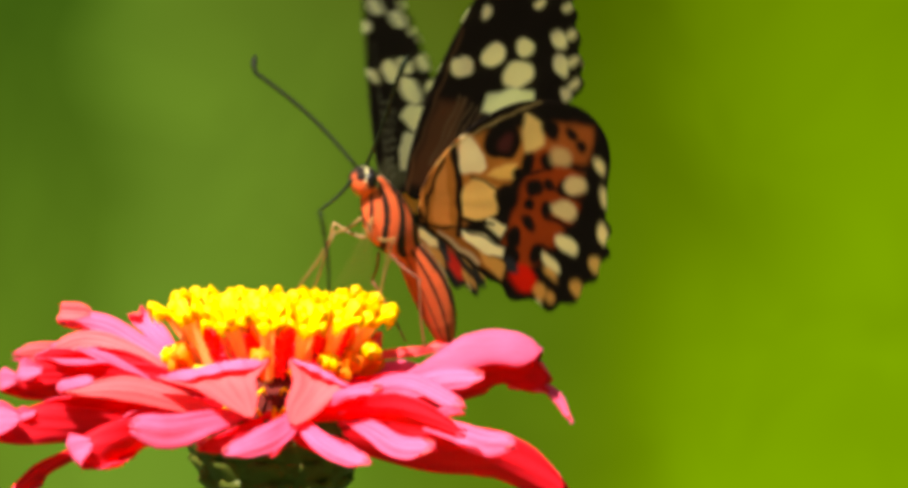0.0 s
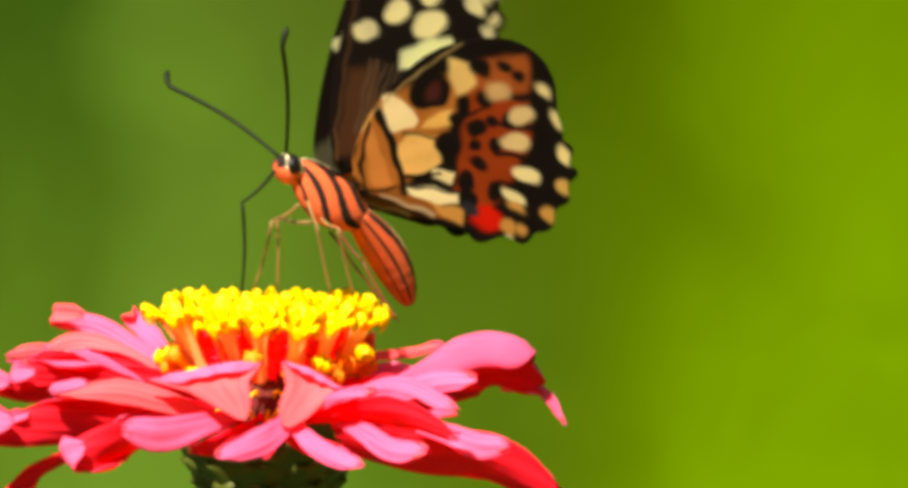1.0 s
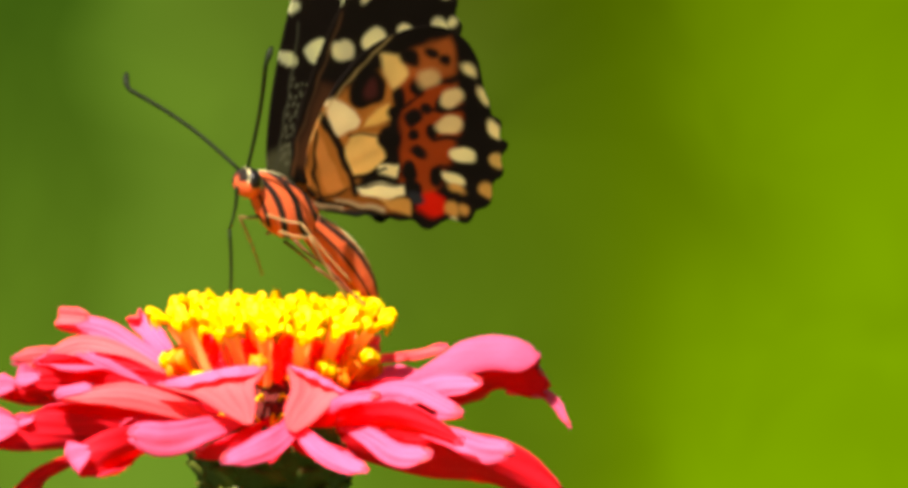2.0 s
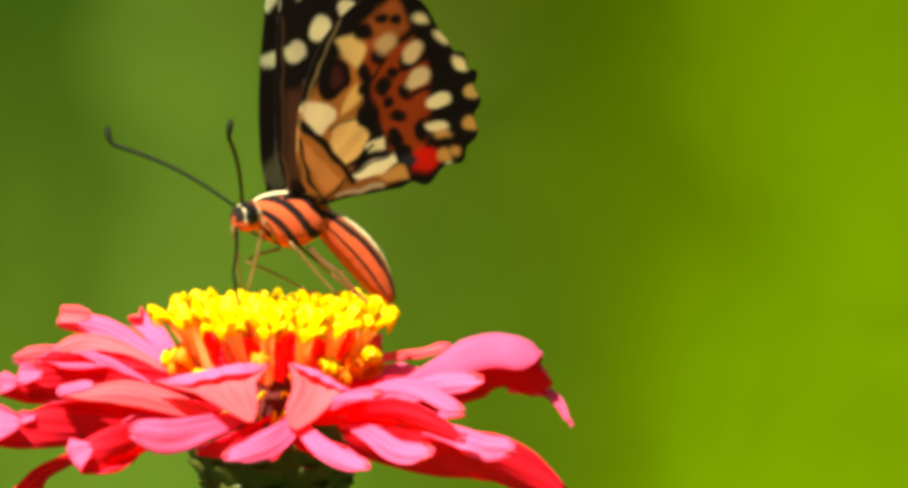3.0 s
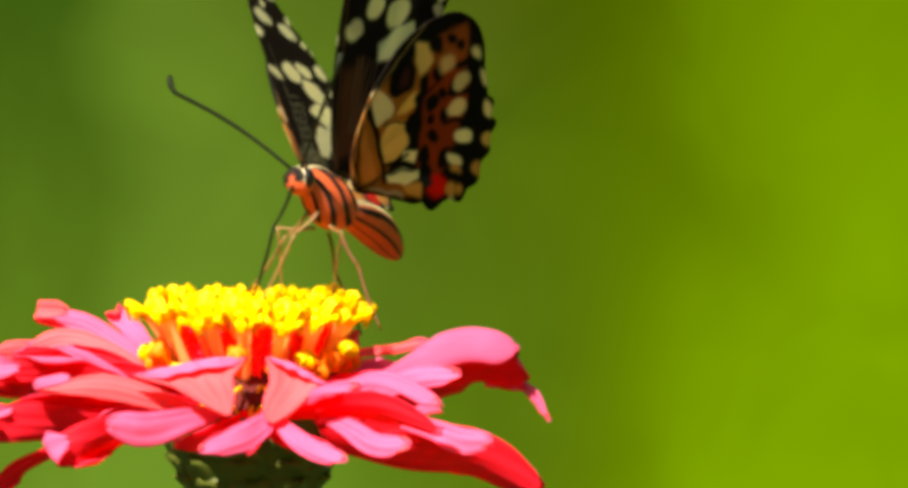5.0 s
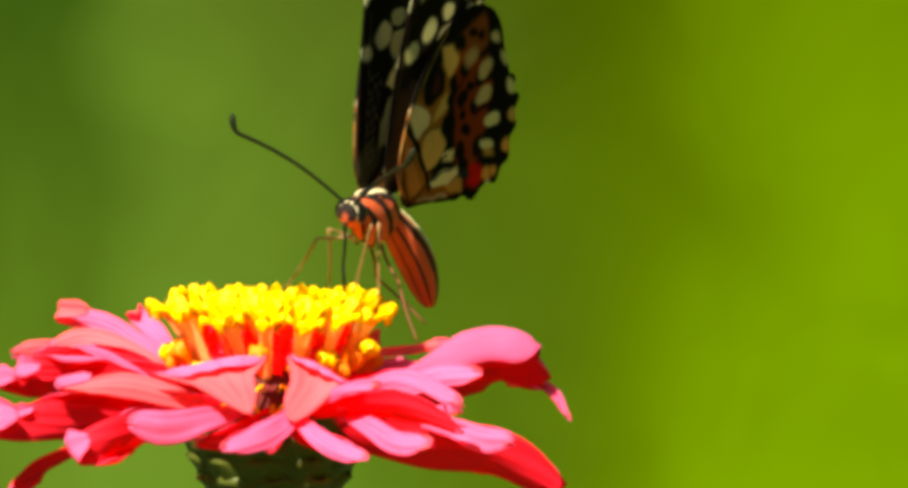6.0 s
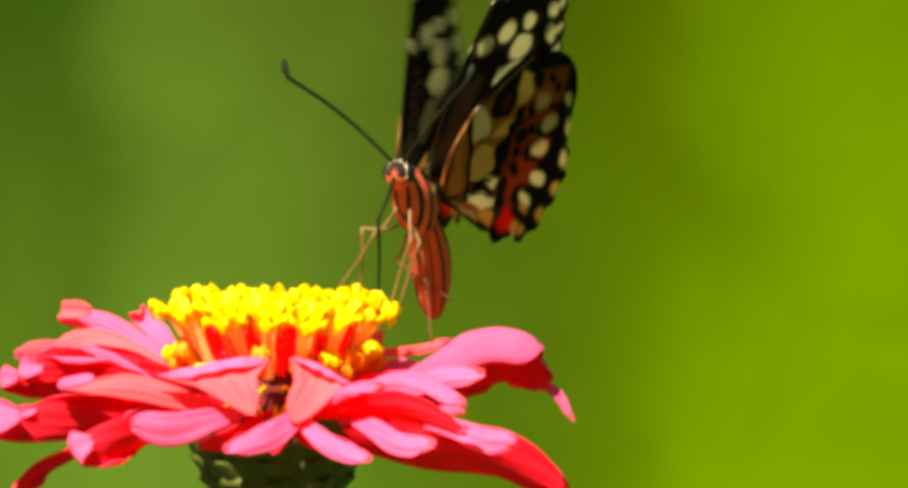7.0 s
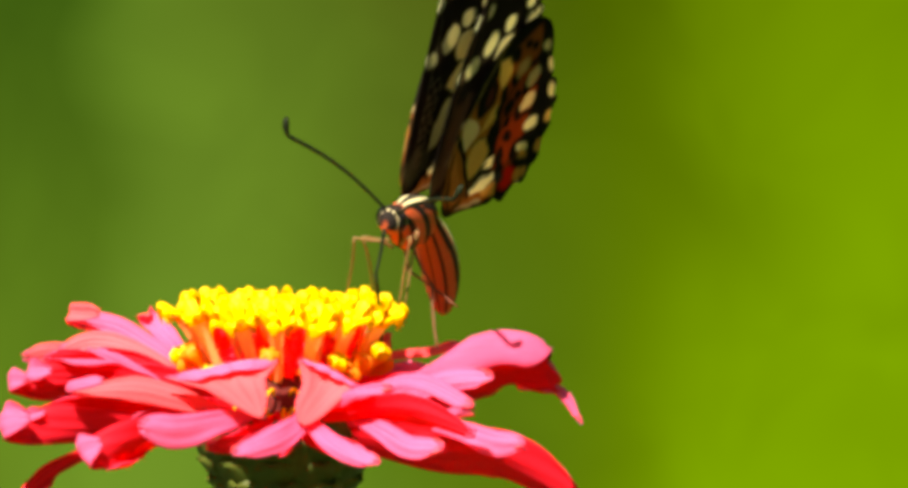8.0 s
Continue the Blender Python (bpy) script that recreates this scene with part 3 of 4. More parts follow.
class Paint:
    """Pigment laid on points p, q of a wing."""

    def __init__(self, p, q, base):
        # cells and spots have wandering outlines
        self.p = p + 1.6 * np.sin(q / 8.5 + p / 31) + 1.2 * np.sin(p / 5.1 - q / 13 + 1.7)
        self.q = q + 1.5 * np.sin(p / 9.3 - q / 27 + 0.6) + 1.2 * np.sin(q / 5.7 + p / 15)
        self.colour = np.tile(np.array(base, dtype=float), (len(p), 1))

    def blend(self, away, colour, soft):
        k = np.clip(0.5 - away / (2 * soft), 0, 1)
        k = (k * k * (3 - 2 * k))[:, None]
        self.colour = self.colour * (1 - k) + np.array(colour) * k

    def spot(self, x, y, rx, ry, turn, colour, soft=3.0):
        c, s = math.cos(radians(turn)), math.sin(radians(turn))
        dx, dy = self.p - x, self.q - y
        u, v = dx * c + dy * s, -dx * s + dy * c
        away = (np.sqrt((u / rx) ** 2 + (v / ry) ** 2) - 1) * min(rx, ry)
        self.blend(away, colour, soft)

    def line(self, x0, y0, x1, y1, w0, w1, colour, soft=2.5):
        dx, dy = x1 - x0, y1 - y0
        k = np.clip(((self.p - x0) * dx + (self.q - y0) * dy) / (dx * dx + dy * dy), 0, 1)
        away = np.hypot(self.p - x0 - k * dx, self.q - y0 - k * dy) - (w0 + (w1 - w0) * k) / 2
        self.blend(away, colour, soft)

    def patch(self, points, colour, soft=3.0):
        """A convex cell, its corners in clockwise or counterclockwise order."""
        n = len(points)
        area = sum(points[i][0] * points[(i + 1) % n][1] - points[(i + 1) % n][0] * points[i][1] for i in range(n))
        away = np.full(len(self.p), -1e9)
        for i in range(n):
            (x0, y0), (x1, y1) = points[i], points[(i + 1) % n]
            k = math.hypot(x1 - x0, y1 - y0)
            d = ((self.p - x0) * (y1 - y0) - (self.q - y0) * (x1 - x0)) / k
            away = np.maximum(away, d if area > 0 else -d)
        self.blend(away, colour, soft)


def hind_below(p, q):
    c = Paint(p, q, BLACK)
    # the warm base and the rusty middle
    c.patch([(31, 137), (114, 171), (202, 215), (205, 172), (174, 89), (101, 2), (35, -24), (-11, 6)], (0.50, 0.17, 0.03), 8)
    c.patch([(202, 215), (258, 241), (295, 249), (310, 209), (313, 182), (257, 165), (205, 172)], (0.42, 0.10, 0.02), 8)
    c.patch([(209, 182), (303, 189), (333, 131), (314, 53), (274, -20), (198, 9), (207, 89)], RUST, 9)
    c.patch([(7, -21), (84, -5), (153, -14), (232, -36), (199, -47), (90, -31)], (0.36, 0.11, 0.018), 5)
    # pale and orange cells
    c.patch([(163, 216), (203, 220), (219, 188), (199, 167), (178, 188)], (0.82, 0.56, 0.20), 4)
    c.patch([(52, 144), (105, 166), (117, 133), (152, 118), (115, 103), (88, 67), (56, 104)], (0.92, 0.74, 0.42), 3)
    c.patch([(185, 158), (190, 122), (161, 110), (129, 103), (130, 118), (164, 137)], (0.86, 0.52, 0.14), 3)
    c.patch([(107, 92), (160, 97), (174, 54), (151, 35), (104, 17), (82, 47), (86, 68)], (0.88, 0.54, 0.17), 3)
    c.patch([(155, 38), (200, 44), (198, 20), (157, 25)], (0.92, 0.76, 0.40), 3)
    c.patch([(98, 1), (163, 10), (213, 7), (213, -12), (168, -19), (117, -12)], (0.94, 0.80, 0.46), 3)
    c.patch([(157, -17), (224, -18), (232, -44), (190, -39)], AMBER, 4)
    c.patch([(33, 92), (62, 31), (79, -3), (39, -12), (28, 15), (19, 67)], (0.68, 0.26, 0.06), 3)
    # the dark eye, and the black spots
    c.spot(143, 166, 40, 27, 20, BLACK, 3)
    c.spot(151, 165, 17, 12, 43, (0.09, 0.02, 0.016), 6)
    c.spot(222, 214, 22, 13, -19, BLACK, 4)
    c.spot(241, 172, 16, 10, -23, BLACK, 4)
    c.spot(206, 154, 16, 13, -87, BLACK, 4)
    c.spot(233, 126, 18, 17, 51, BLACK, 4)
    c.spot(183, 86, 22, 22, -28, BLACK, 4)
    c.spot(233, 95, 12, 11, 40, BLACK, 4)
    c.spot(244, 65, 18, 10, -17, BLACK, 4)
    c.spot(288, 149, 14, 12, 74, BLACK, 4)
    c.spot(272, 103, 13, 12, -84, BLACK, 4)
    c.spot(283, 24, 20, 15, 65, BLACK, 4)
    c.spot(223, 29, 20, 17, -80, BLACK, 4)
    c.spot(233, 1, 22, 16, -15, BLACK, 4)
    # dark seams and veins
    c.line(41, 123, 77, 63, 18, 17, BLACK, 2.5)
    c.line(77, 63, 104, -13, 17, 11, BLACK, 2.5)
    c.line(27, 94, 12, 21, 8, 8, BLACK, 2.5)
    c.line(12, 21, 28, -27, 8, 6, BLACK, 2.5)
    c.line(-19, 53, 0, -10, 7, 6, BLACK, 2.5)
    c.line(100, 90, 180, 95, 4, 4, BLACK, 2.5)
    c.line(99, 14, 174, 32, 5, 5, BLACK, 2.5)
    c.line(101, 2, 212, 8, 4, 4, BLACK, 2.5)
    c.line(31, -23, 84, -6, 4, 4, BLACK, 2.5)
    c.line(191, 127, 243, 161, 4, 4, BLACK, 2.5)
    for x0, y0, x1, y1, w in ((262, 178, 325, 192, 11), (268, 138, 350, 146, 11), (272, 90, 355, 92, 11), (290, 42, 360, 40, 9), (300, -8, 360, -16, 9)):
        c.line(x0, y0, x1, y1, w * 0.6, w, BLACK, 4)
    c.spot(262, 224, 15, 9, -20, BLACK, 4)
    c.spot(288, 212, 12, 9, -30, BLACK, 4)
    c.spot(196, 132, 12, 12, 0, BLACK, 4)
    c.spot(258, 140, 11, 10, 0, BLACK, 4)
    # outer lunules, the red mark and the margin
    c.spot(259, 187, 21, 14, 1, (0.66, 0.42, 0.18), 5)
    c.spot(307, 161, 20, 15, 15, (0.74, 0.54, 0.26), 4)
    c.spot(304, 115, 27, 16, 6, (0.78, 0.58, 0.28), 4)
    c.spot(336, 63, 29, 13, -6, (0.90, 0.76, 0.40), 3)
    c.spot(321, 21, 26, 11, -17, (0.90, 0.76, 0.40), 3)
    c.spot(327, 4, 19, 6, -17, AMBER, 4)
    c.spot(276, -26, 35, 21, -3, RED, 6)
    c.spot(239, -15, 19, 12, -16, (0.03, 0.03, 0.035), 4)
    c.spot(322, -33, 17, 12, -15, AMBER, 5)
    c.spot(326, -53, 10, 9, -5, (0.75, 0.66, 0.38), 4)
    c.spot(335, 201, 17, 7, -26, CREAM, 4)
    c.spot(374, 164, 18, 8, -39, CREAM, 4)
    c.spot(403, 110, 20, 11, -50, CREAM, 4)
    c.spot(415, 55, 18, 13, -15, (0.70, 0.42, 0.12), 4)
    c.spot(397, 2, 19, 12, -16, (0.66, 0.34, 0.08), 5)
    c.spot(350, -32, 12, 9, -30, AMBER, 5)
    c.line(8, 74, 50, 132, 2, 3, (0.55, 0.34, 0.11), 3)
    c.line(50, 132, 182, 242, 2.5, 2, (0.55, 0.36, 0.13), 2.5)
    c.line(60, -22, 170, -38, 4, 7, (0.55, 0.42, 0.24), 4)
    return c.colour


def hind_above(p, q):
    """The upper side carries the same cells, in paler and greyer pigment."""
    below = hind_below(p, q)
    return below * 0.9 + 0.02


def fore_below(p, q):
    c = Paint(p, q, BLACK)
    c.patch([(15, -10), (167, -8), (187, 50), (105, 58), (29, 57)], (0.085, 0.032, 0.014), 10)
    for k in range(5):
        c.line(60, 24 + 9 * k, 190, 34 + 15 * k, 3, 3, (0.15, 0.09, 0.045), 4)
    c.spot(240, 15, 24, 18, 78, (0.72, 0.62, 0.34), 3.5)
    c.spot(282, 72, 26, 21, 53, (0.72, 0.62, 0.34), 3.5)
    c.spot(271, 139, 36, 22, 59, (0.72, 0.62, 0.34), 3.5)
    c.spot(319, 131, 20, 17, 80, (0.72, 0.62, 0.34), 3.5)
    c.spot(358, 198, 20, 14, -73, (0.72, 0.62, 0.34), 3.5)
    c.spot(319, 226, 23, 15, -58, (0.72, 0.62, 0.34), 3.5)
    c.spot(279, 259, 15, 10, -74, (0.72, 0.62, 0.34), 3.5)
    c.spot(339, 287, 20, 12, -45, (0.72, 0.62, 0.34), 3.5)
    c.spot(282, 309, 16, 11, -35, (0.72, 0.62, 0.34), 3.5)
    c.spot(345, 20, 13, 10, 13, (0.72, 0.62, 0.34), 3.5)
    c.patch([(183, 90), (214, 90), (250, 148), (256, 192), (228, 200), (195, 150)], PALE, 4)
    for x, y in ((492, 118), (455, 156), (415, 190), (376, 222), (336, 248), (300, 268), (440, 62), (400, 128)):
        c.spot(x, y, 13, 8, 45, (0.66, 0.56, 0.30), 3)
    c.line(0, -4, 60, -16, 7, 6, (0.15, 0.06, 0.025), 3)
    c.line(60, -16, 300, -14, 5, 4, (0.10, 0.045, 0.02), 3)
    return c.colour


def fore_above(p, q):
    c = Paint(p, q, BLACK)
    c.patch([(17, -39), (72, 11), (86, 86), (46, 73), (6, 24)], (0.09, 0.09, 0.045), 10)
    for row in range(5):
        for k in range(13):
            a = 46 + k * 12.5 + 5 * math.sin(k * 2.3 + row * 1.9)
            c.spot(a, 12 + row * 11 * (0.4 + a / 260) + 2 * math.sin(k * 3.7 + row), 3.4, 1.8, 15, (0.24, 0.24, 0.14), 2)
    c.spot(227, -8, 24, 12, 69, PALE, 2.5)
    c.spot(274, 69, 42, 21, 64, PALE, 2.5)
    c.spot(272, 147, 50, 24, 68, PALE, 2.5)
    c.spot(318, 133, 33, 15, 70, PALE, 2.5)
    c.spot(361, 215, 28, 14, 63, PALE, 2.5)
    c.spot(323, 246, 29, 14, 63, PALE, 2.5)
    c.spot(324, -17, 21, 10, 64, PALE, 2.5)
    c.spot(392, 36, 37, 17, 70, PALE, 2.5)
    c.spot(412, 131, 38, 17, 71, PALE, 2.5)
    c.spot(417, 228, 20, 9, 70, PALE, 2.5)
    c.patch([(190, 84), (234, 129), (260, 184), (260, 227), (215, 199), (186, 165), (187, 112)], PALE, 3)
    c.patch([(72, 68), (122, 70), (172, 108), (188, 164), (136, 138), (92, 104)], PALE, 3)
    for x, y in ((492, 118), (455, 156), (415, 190), (376, 222), (336, 248), (300, 268), (440, 62)):
        c.spot(x, y, 13, 8, 45, PALE, 3)
    c.line(0, 4, 300, 8, 4, 3, (0.10, 0.10, 0.06), 3)
    return c.colour


HIND_EDGE = [(0, 6), (-4, 34), (10, 72), (48, 136), (106, 198), (178, 246), (252, 268), (308, 256), (350, 220), (374, 172), (400, 138), (420, 106), (431, 78), (426, 40), (412, 4), (385, -36), (345, -52), (275, -62), (215, -56), (150, -46), (80, -34), (22, -28), (0, -8)]
FORE_EDGE = [(0, -10), (60, -26), (160, -33), (280, -25), (400, -3), (490, 34), (542, 74), (548, 96), (530, 112), (490, 140), (450, 178), (410, 214), (360, 252), (312, 286), (292, 288), (240, 250), (170, 196), (100, 140), (40, 84), (4, 44), (-6, 16)]


def wing_mesh(name, edge, scallop, below, above, left, turn, camber, lift):
    """A wing plate in its own layout, set out to one side: two skins of scales with a rim."""
    rim = smooth_path(edge + edge[:1], 14)
    n = len(rim)
    tang = np.gradient(rim, axis=0)
    out = np.stack([tang[:, 1], -tang[:, 0]], 1) / np.hypot(tang[:, 0], tang[:, 1])[:, None]
    area = np.sum(rim[:-1, 0] * rim[1:, 1] - rim[1:, 0] * rim[:-1, 1])
    out *= 1 if area > 0 else -1
    k = np.linspace(0, 1, n)
    lo, hi, teeth, depth = scallop
    window = np.clip((k - lo) / 0.04, 0, 1) * np.clip((hi - k) / 0.04, 0, 1)
    rim = rim + out * (window * depth * np.cos((k - lo) / (hi - lo) * teeth * 2 * math.pi))[:, None]
    centre = np.array([rim[:, 0].mean() * 0.9, rim[:, 1].mean()])
    steps = 58
    s = np.linspace(0, 1, steps) ** 0.85
    grid = centre + (rim[None] - centre) * s[:, None, None]
    p, q = grid[..., 0].ravel(), grid[..., 1].ravel()
    colours = np.concatenate([above(p, q), below(p, q)])
    if turn:                                       # the hindwing widens towards its front edge
        p = p - 32 * np.clip(q / 165, 0, 1) * np.clip((330 - p) / 180, 0, 1)
        q = q * (1 + 0.07 * np.clip((q - 150) / 60, 0, 1))
    c, sn = math.cos(radians(turn)), math.sin(radians(turn))
    a, b = p * sn + q * c, p * c - q * sn          # out from the body, and to the rear
    z = camber * (a / 400) ** 2 * 30 + 0.25 * np.sin(np.arctan2(q, p + 20) * 26) * np.clip(p / 150, 0, 1) + lift
    thin = 1.6
    side = 1 if left else -1
    up = np.stack([-b, side * a, z + thin], 1)
    low = np.stack([-b, side * a, z - thin], 1)
    verts = np.concatenate([up, low]) * U
    faces = []
    o = steps * n
    for i in range(steps - 1):
        for j in range(n - 1):
            f = (i * n + j, i * n + j + 1, (i + 1) * n + j + 1, (i + 1) * n + j)
            g = tuple(v + o for v in f)
            faces += [f, g[::-1]] if left == (area > 0) else [f[::-1], g]
    e = (steps - 1) * n
    for j in range(n - 1):
        f = (e + j, e + j + 1, o + e + j + 1, o + e + j)
        faces.append(f if left == (area > 0) else f[::-1])
    return mesh_of(name, verts, faces, [WING], colours=colours)


HIND_TURN = 27.0


def build_wing(name, left, fore):
    if fore:
        me = wing_mesh(name, [(q, p) for p, q in FORE_EDGE], (0.42, 0.66, 7, 5), lambda p, q: fore_below(q, p), lambda p, q: fore_above(q, p), left, 0.0, -0.5, 3.5)
    else:
        me = wing_mesh(name, HIND_EDGE, (0.40, 0.80, 7, 7), hind_below, hind_above, left, HIND_TURN, -0.5, -3.5)
    return part(name, me, butterfly)


ROOT_FORE, ROOT_HIND = Vector((22, 30, 38)), Vector((-6, 36, 34))
wings = {}
for left in (True, False):
    side = "left" if left else "right"
    wings[side, "fore"] = build_wing("forewing", left, True)
    wings[side, "hind"] = build_wing("hindwing", left, False)


def segment(name, x0, x1, n, sides, shape, wide, tall, pigment, material=None):
    """A body segment along x: shape(s) gives radius and drop at each station, pigment(x, y, z, a) the colour, a being degrees from the back to the belly."""
    verts, faces, cols = [], [], []
    for i in range(n):
        s = i / (n - 1)
        x = x0 + (x1 - x0) * s
        r, drop = shape(s)
        for k in range(sides):
            a = 2 * math.pi * k / sides
            v = (x, math.sin(a) * r * wide, math.cos(a) * r * tall - drop)
            verts.append(v)
            cols.append(pigment(*v, math.degrees(a if a <= math.pi else 2 * math.pi - a)))
    for i in range(n - 1):
        for k in range(sides):
            l = (k + 1) % sides
            faces.append((i * sides + k, (i + 1) * sides + k, (i + 1) * sides + l, i * sides + l))
    faces += [tuple(range(sides)), tuple((n - 1) * sides + k for k in range(sides))[::-1]]
    return mesh_of(name, [tuple(c * U for c in v) for v in verts], faces, [material or FUR], colours=np.array(cols))


SKIN, STRAW, UMBER = (0.68, 0.112, 0.036), (0.74, 0.64, 0.36), (0.30, 0.070, 0.022)


def thorax_pigment(x, y, z, a):
    if a < 12 or 27 < a < (41 if x > 36 else 50):
        return BLACK
    if a < 27:
        return STRAW
    slant = a + 0.85 * x
    for c, w in ((34, 13), (94, 13), (152, 11), (204, 8)):
        if abs(slant - c + 5 * math.sin(x * 0.05)) < w:
            return BLACK
    return SKIN


def abdomen_pigment(x, y, z, a):
    if a < 12:
        return BLACK
    if a < 60 - 0.05 * abs(x + 80):
        return STRAW
    if a < 74:
        return UMBER
    if a < 98 + 0.06 * x or abs(a - 128) < 3 or abs(a - 162) < 4:
        return BLACK
    return SKIN


def head_pigment(x, y, z, a):
    if z < -9:
        return SKIN
    if (14 < x < 17.5 and abs(y) > 2.5) or -19 < x < -13:
        return STRAW
    return BLACK


def swell(s, start, end, power):
    return math.sin((start + (end - start) * s) * math.pi) ** power


thorax = part("thorax", segment("thorax", 84, -80, 56, 96, lambda s: (8 + 32 * swell(s, 0.04, 0.97, 0.62), 10 * math.sin(s * math.pi)), 0.84, 1.24, thorax_pigment), butterfly, None, "orange thorax with slanting black stripes")
abdomen = part("abdomen", segment("abdomen", 4, -206, 64, 80, lambda s: ((2 + 35 * swell(s, 0.17, 0.975, 0.55) * (0.86 + 0.2 * s)) * (1 + 0.006 * math.sin(s * 50)), -12 * math.sin(s * math.pi)), 1.04, 0.94, abdomen_pigment), butterfly, None, "orange abdomen with long black stripes")
head = part("head", segment("head", 28, -30, 36, 64, lambda s: (4 + 21 * swell(s, 0.03, 0.97, 0.6), 0), 0.95, 1.05, head_pigment), butterfly, pose(99 * U, 0, -10 * U, 0, 13, 0), "orange head with black and cream stripes")
for side in (1, -1):
    part("eye", segment("eye", 15, -15, 18, 28, lambda s: (0.4 + 16 * swell(s, 0.001, 0.999, 0.5), 0), 0.74, 1.08, lambda x, y, z, a: BLACK, EYE_BLACK), head, pose(2 * U, side * 17 * U, 2 * U), "glossy black compound eye")
ANTENNA = Vector((142, 149, 118))
for side in (1, -1):
    tip = Vector((ANTENNA.x, ANTENNA.y * side, ANTENNA.z))
    pts = [Vector((14, 9 * side, 18)) + tip * (i / 15) + Vector((-6, 0, 10)) * math.sin(i / 15 * math.pi) for i in range(16)]
    last = tip.normalized()
    for k in range(1, 7):
        last = (last + Vector((-0.12, 0, 0.34))).normalized()
        pts.append(pts[-1] + last * 6)
    part("antenna", mesh_of("antenna", *tube(pts, [3.1 + 0.05 * i for i in range(16)] + [4.0, 4.8, 5.6, 5.8, 5.0, 2.5], 8), [HORN]), head, None, "slender clubbed black antenna")


def limb(name, parent, length, thick, material, bend=0.0, label=""):
    """A slim tapering segment along +x from its joint."""
    pts = [(length * i / 8, 0, bend * math.sin(i / 8 * math.pi)) for i in range(9)]
    return part(name, mesh_of(name, *tube(pts, [thick * (1 - 0.35 * i / 8) for i in range(9)], 8), [material]), parent, None, label)


HIPS = {"front": Vector((46, 12, -48)), "middle": Vector((10, 14, -62)), "hind": Vector((-30, 12, -56))}
LEGS = {"front": (62, 132), "middle": (66, 130), "hind": (72, 122)}
legs = {}
for key, (upper, lower) in LEGS.items():
    for side in ("left", "right"):
        skin, look_of = (LEG_DARK, "slender brown hind leg") if key == "hind" else (LEG, "slender tan leg")
        thigh = limb("leg", butterfly, upper, 3.2, skin, 4, look_of)
        shin = limb("lower_leg", thigh, lower, 2.6, skin, 3)
        legs[key, side] = (thigh, shin)
MOUTH, TONGUE = Vector((121, 0, -28)), (80, 186)
tongue = limb("proboscis", butterfly, TONGUE[0], 3.6, HORN, 4, "long thin black proboscis")
tongue_end = limb("proboscis_tip", tongue, TONGUE[1], 3.2, HORN, 6)


# ---- movement ----
# the butterfly: seconds; place in the view plane; turn, pitch, roll; left forewing's flap, sweep, twist; left hindwing's the same; right wings' flap, sweep; the abdomen's bend down and aside
OPENING = [
    (0.0, 676, 375, 48, 50, 4, 80, 27, -3, 77, -2, -3, 67, 23, 9, 1),
    (0.2, 642, 397, 51, 28, -9, 85, 28, -2, 84, -4, -2, 36, 4, 25, -7),
    (0.3, 628, 415, 56, 28, 7, 79, 24, 1, 76, 2, 0, 76, 1, 18, -14),
    (0.4, 641, 371, 41, 42, 19, 61, 25, -3, 57, 0, -3, 78, -1, 15, 2),
    (0.5, 622, 373, 41, 45, 18, 70, 27, -8, 66, -5, -7, 80, 22, 16, -3),
]
SETTLING = [
    (0.6, 601, 388, 40, 43, 17, 65, 30, -5, 61, 0, -4, 78, 9, 4, 6),
    (0.7, 592, 392, 46, 20, 4, 81, 11, -2, 77, -7, -2, 67, -8, 25, 0),
    (0.8, 589, 398, 35, 22, 15, 93, 11, 8, 90, -3, 9, 82, 4, 28, -1),
    (0.9, 614, 335, 13, 36, 23, 66, 7, 0, 62, -18, 0, 68, 5, 43, 12),
    (1.0, 572, 335, 29, 35, 20, 77, 23, -1, 72, -5, 0, 110, 20, 12, 17),
]
TURNING = [
    (1.2, 579, 335, 28, 38, 19, 67, 30, 1, 64, -4, 2, 106, 25, 14, 17),
    (1.5, 521, 353, 40, 32, 13, 84, 9, -1, 82, -7, -1, 83, -2, 15, 5),
    (1.7, 492, 347, 43, 36, 14, 77, 8, -5, 74, 1, -5, 87, 7, 11, 2),
    (2.8, 497, 370, 41, 7, 6, 92, 0, 3, 90, -8, 2, 91, -1, 44, -7),
    (3.0, 502, 368, 40, 6, 6, 93, 1, 2, 90, -7, 2, 92, 0, 43, -5),
]
RESTING = [
    (3.2, 516, 351, 36, 27, 19, 51, 10, -1, 49, -6, -1, 131, 11, 22, 8),
    (3.3, 516, 367, 32, 30, 18, 52, 13, -3, 49, -3, -3, 130, 11, 11, 9),
    (3.4, 522, 362, 34, 32, 17, 68, 7, -8, 66, -3, -8, 114, 11, 8, 13),
    (3.5, 514, 380, 31, 27, 13, 62, 14, -7, 60, 1, -7, 116, 11, 17, 3),
    (3.6, 511, 396, 31, 26, 19, 67, 10, -2, 65, -2, -2, 109, 11, -2, 16),
]
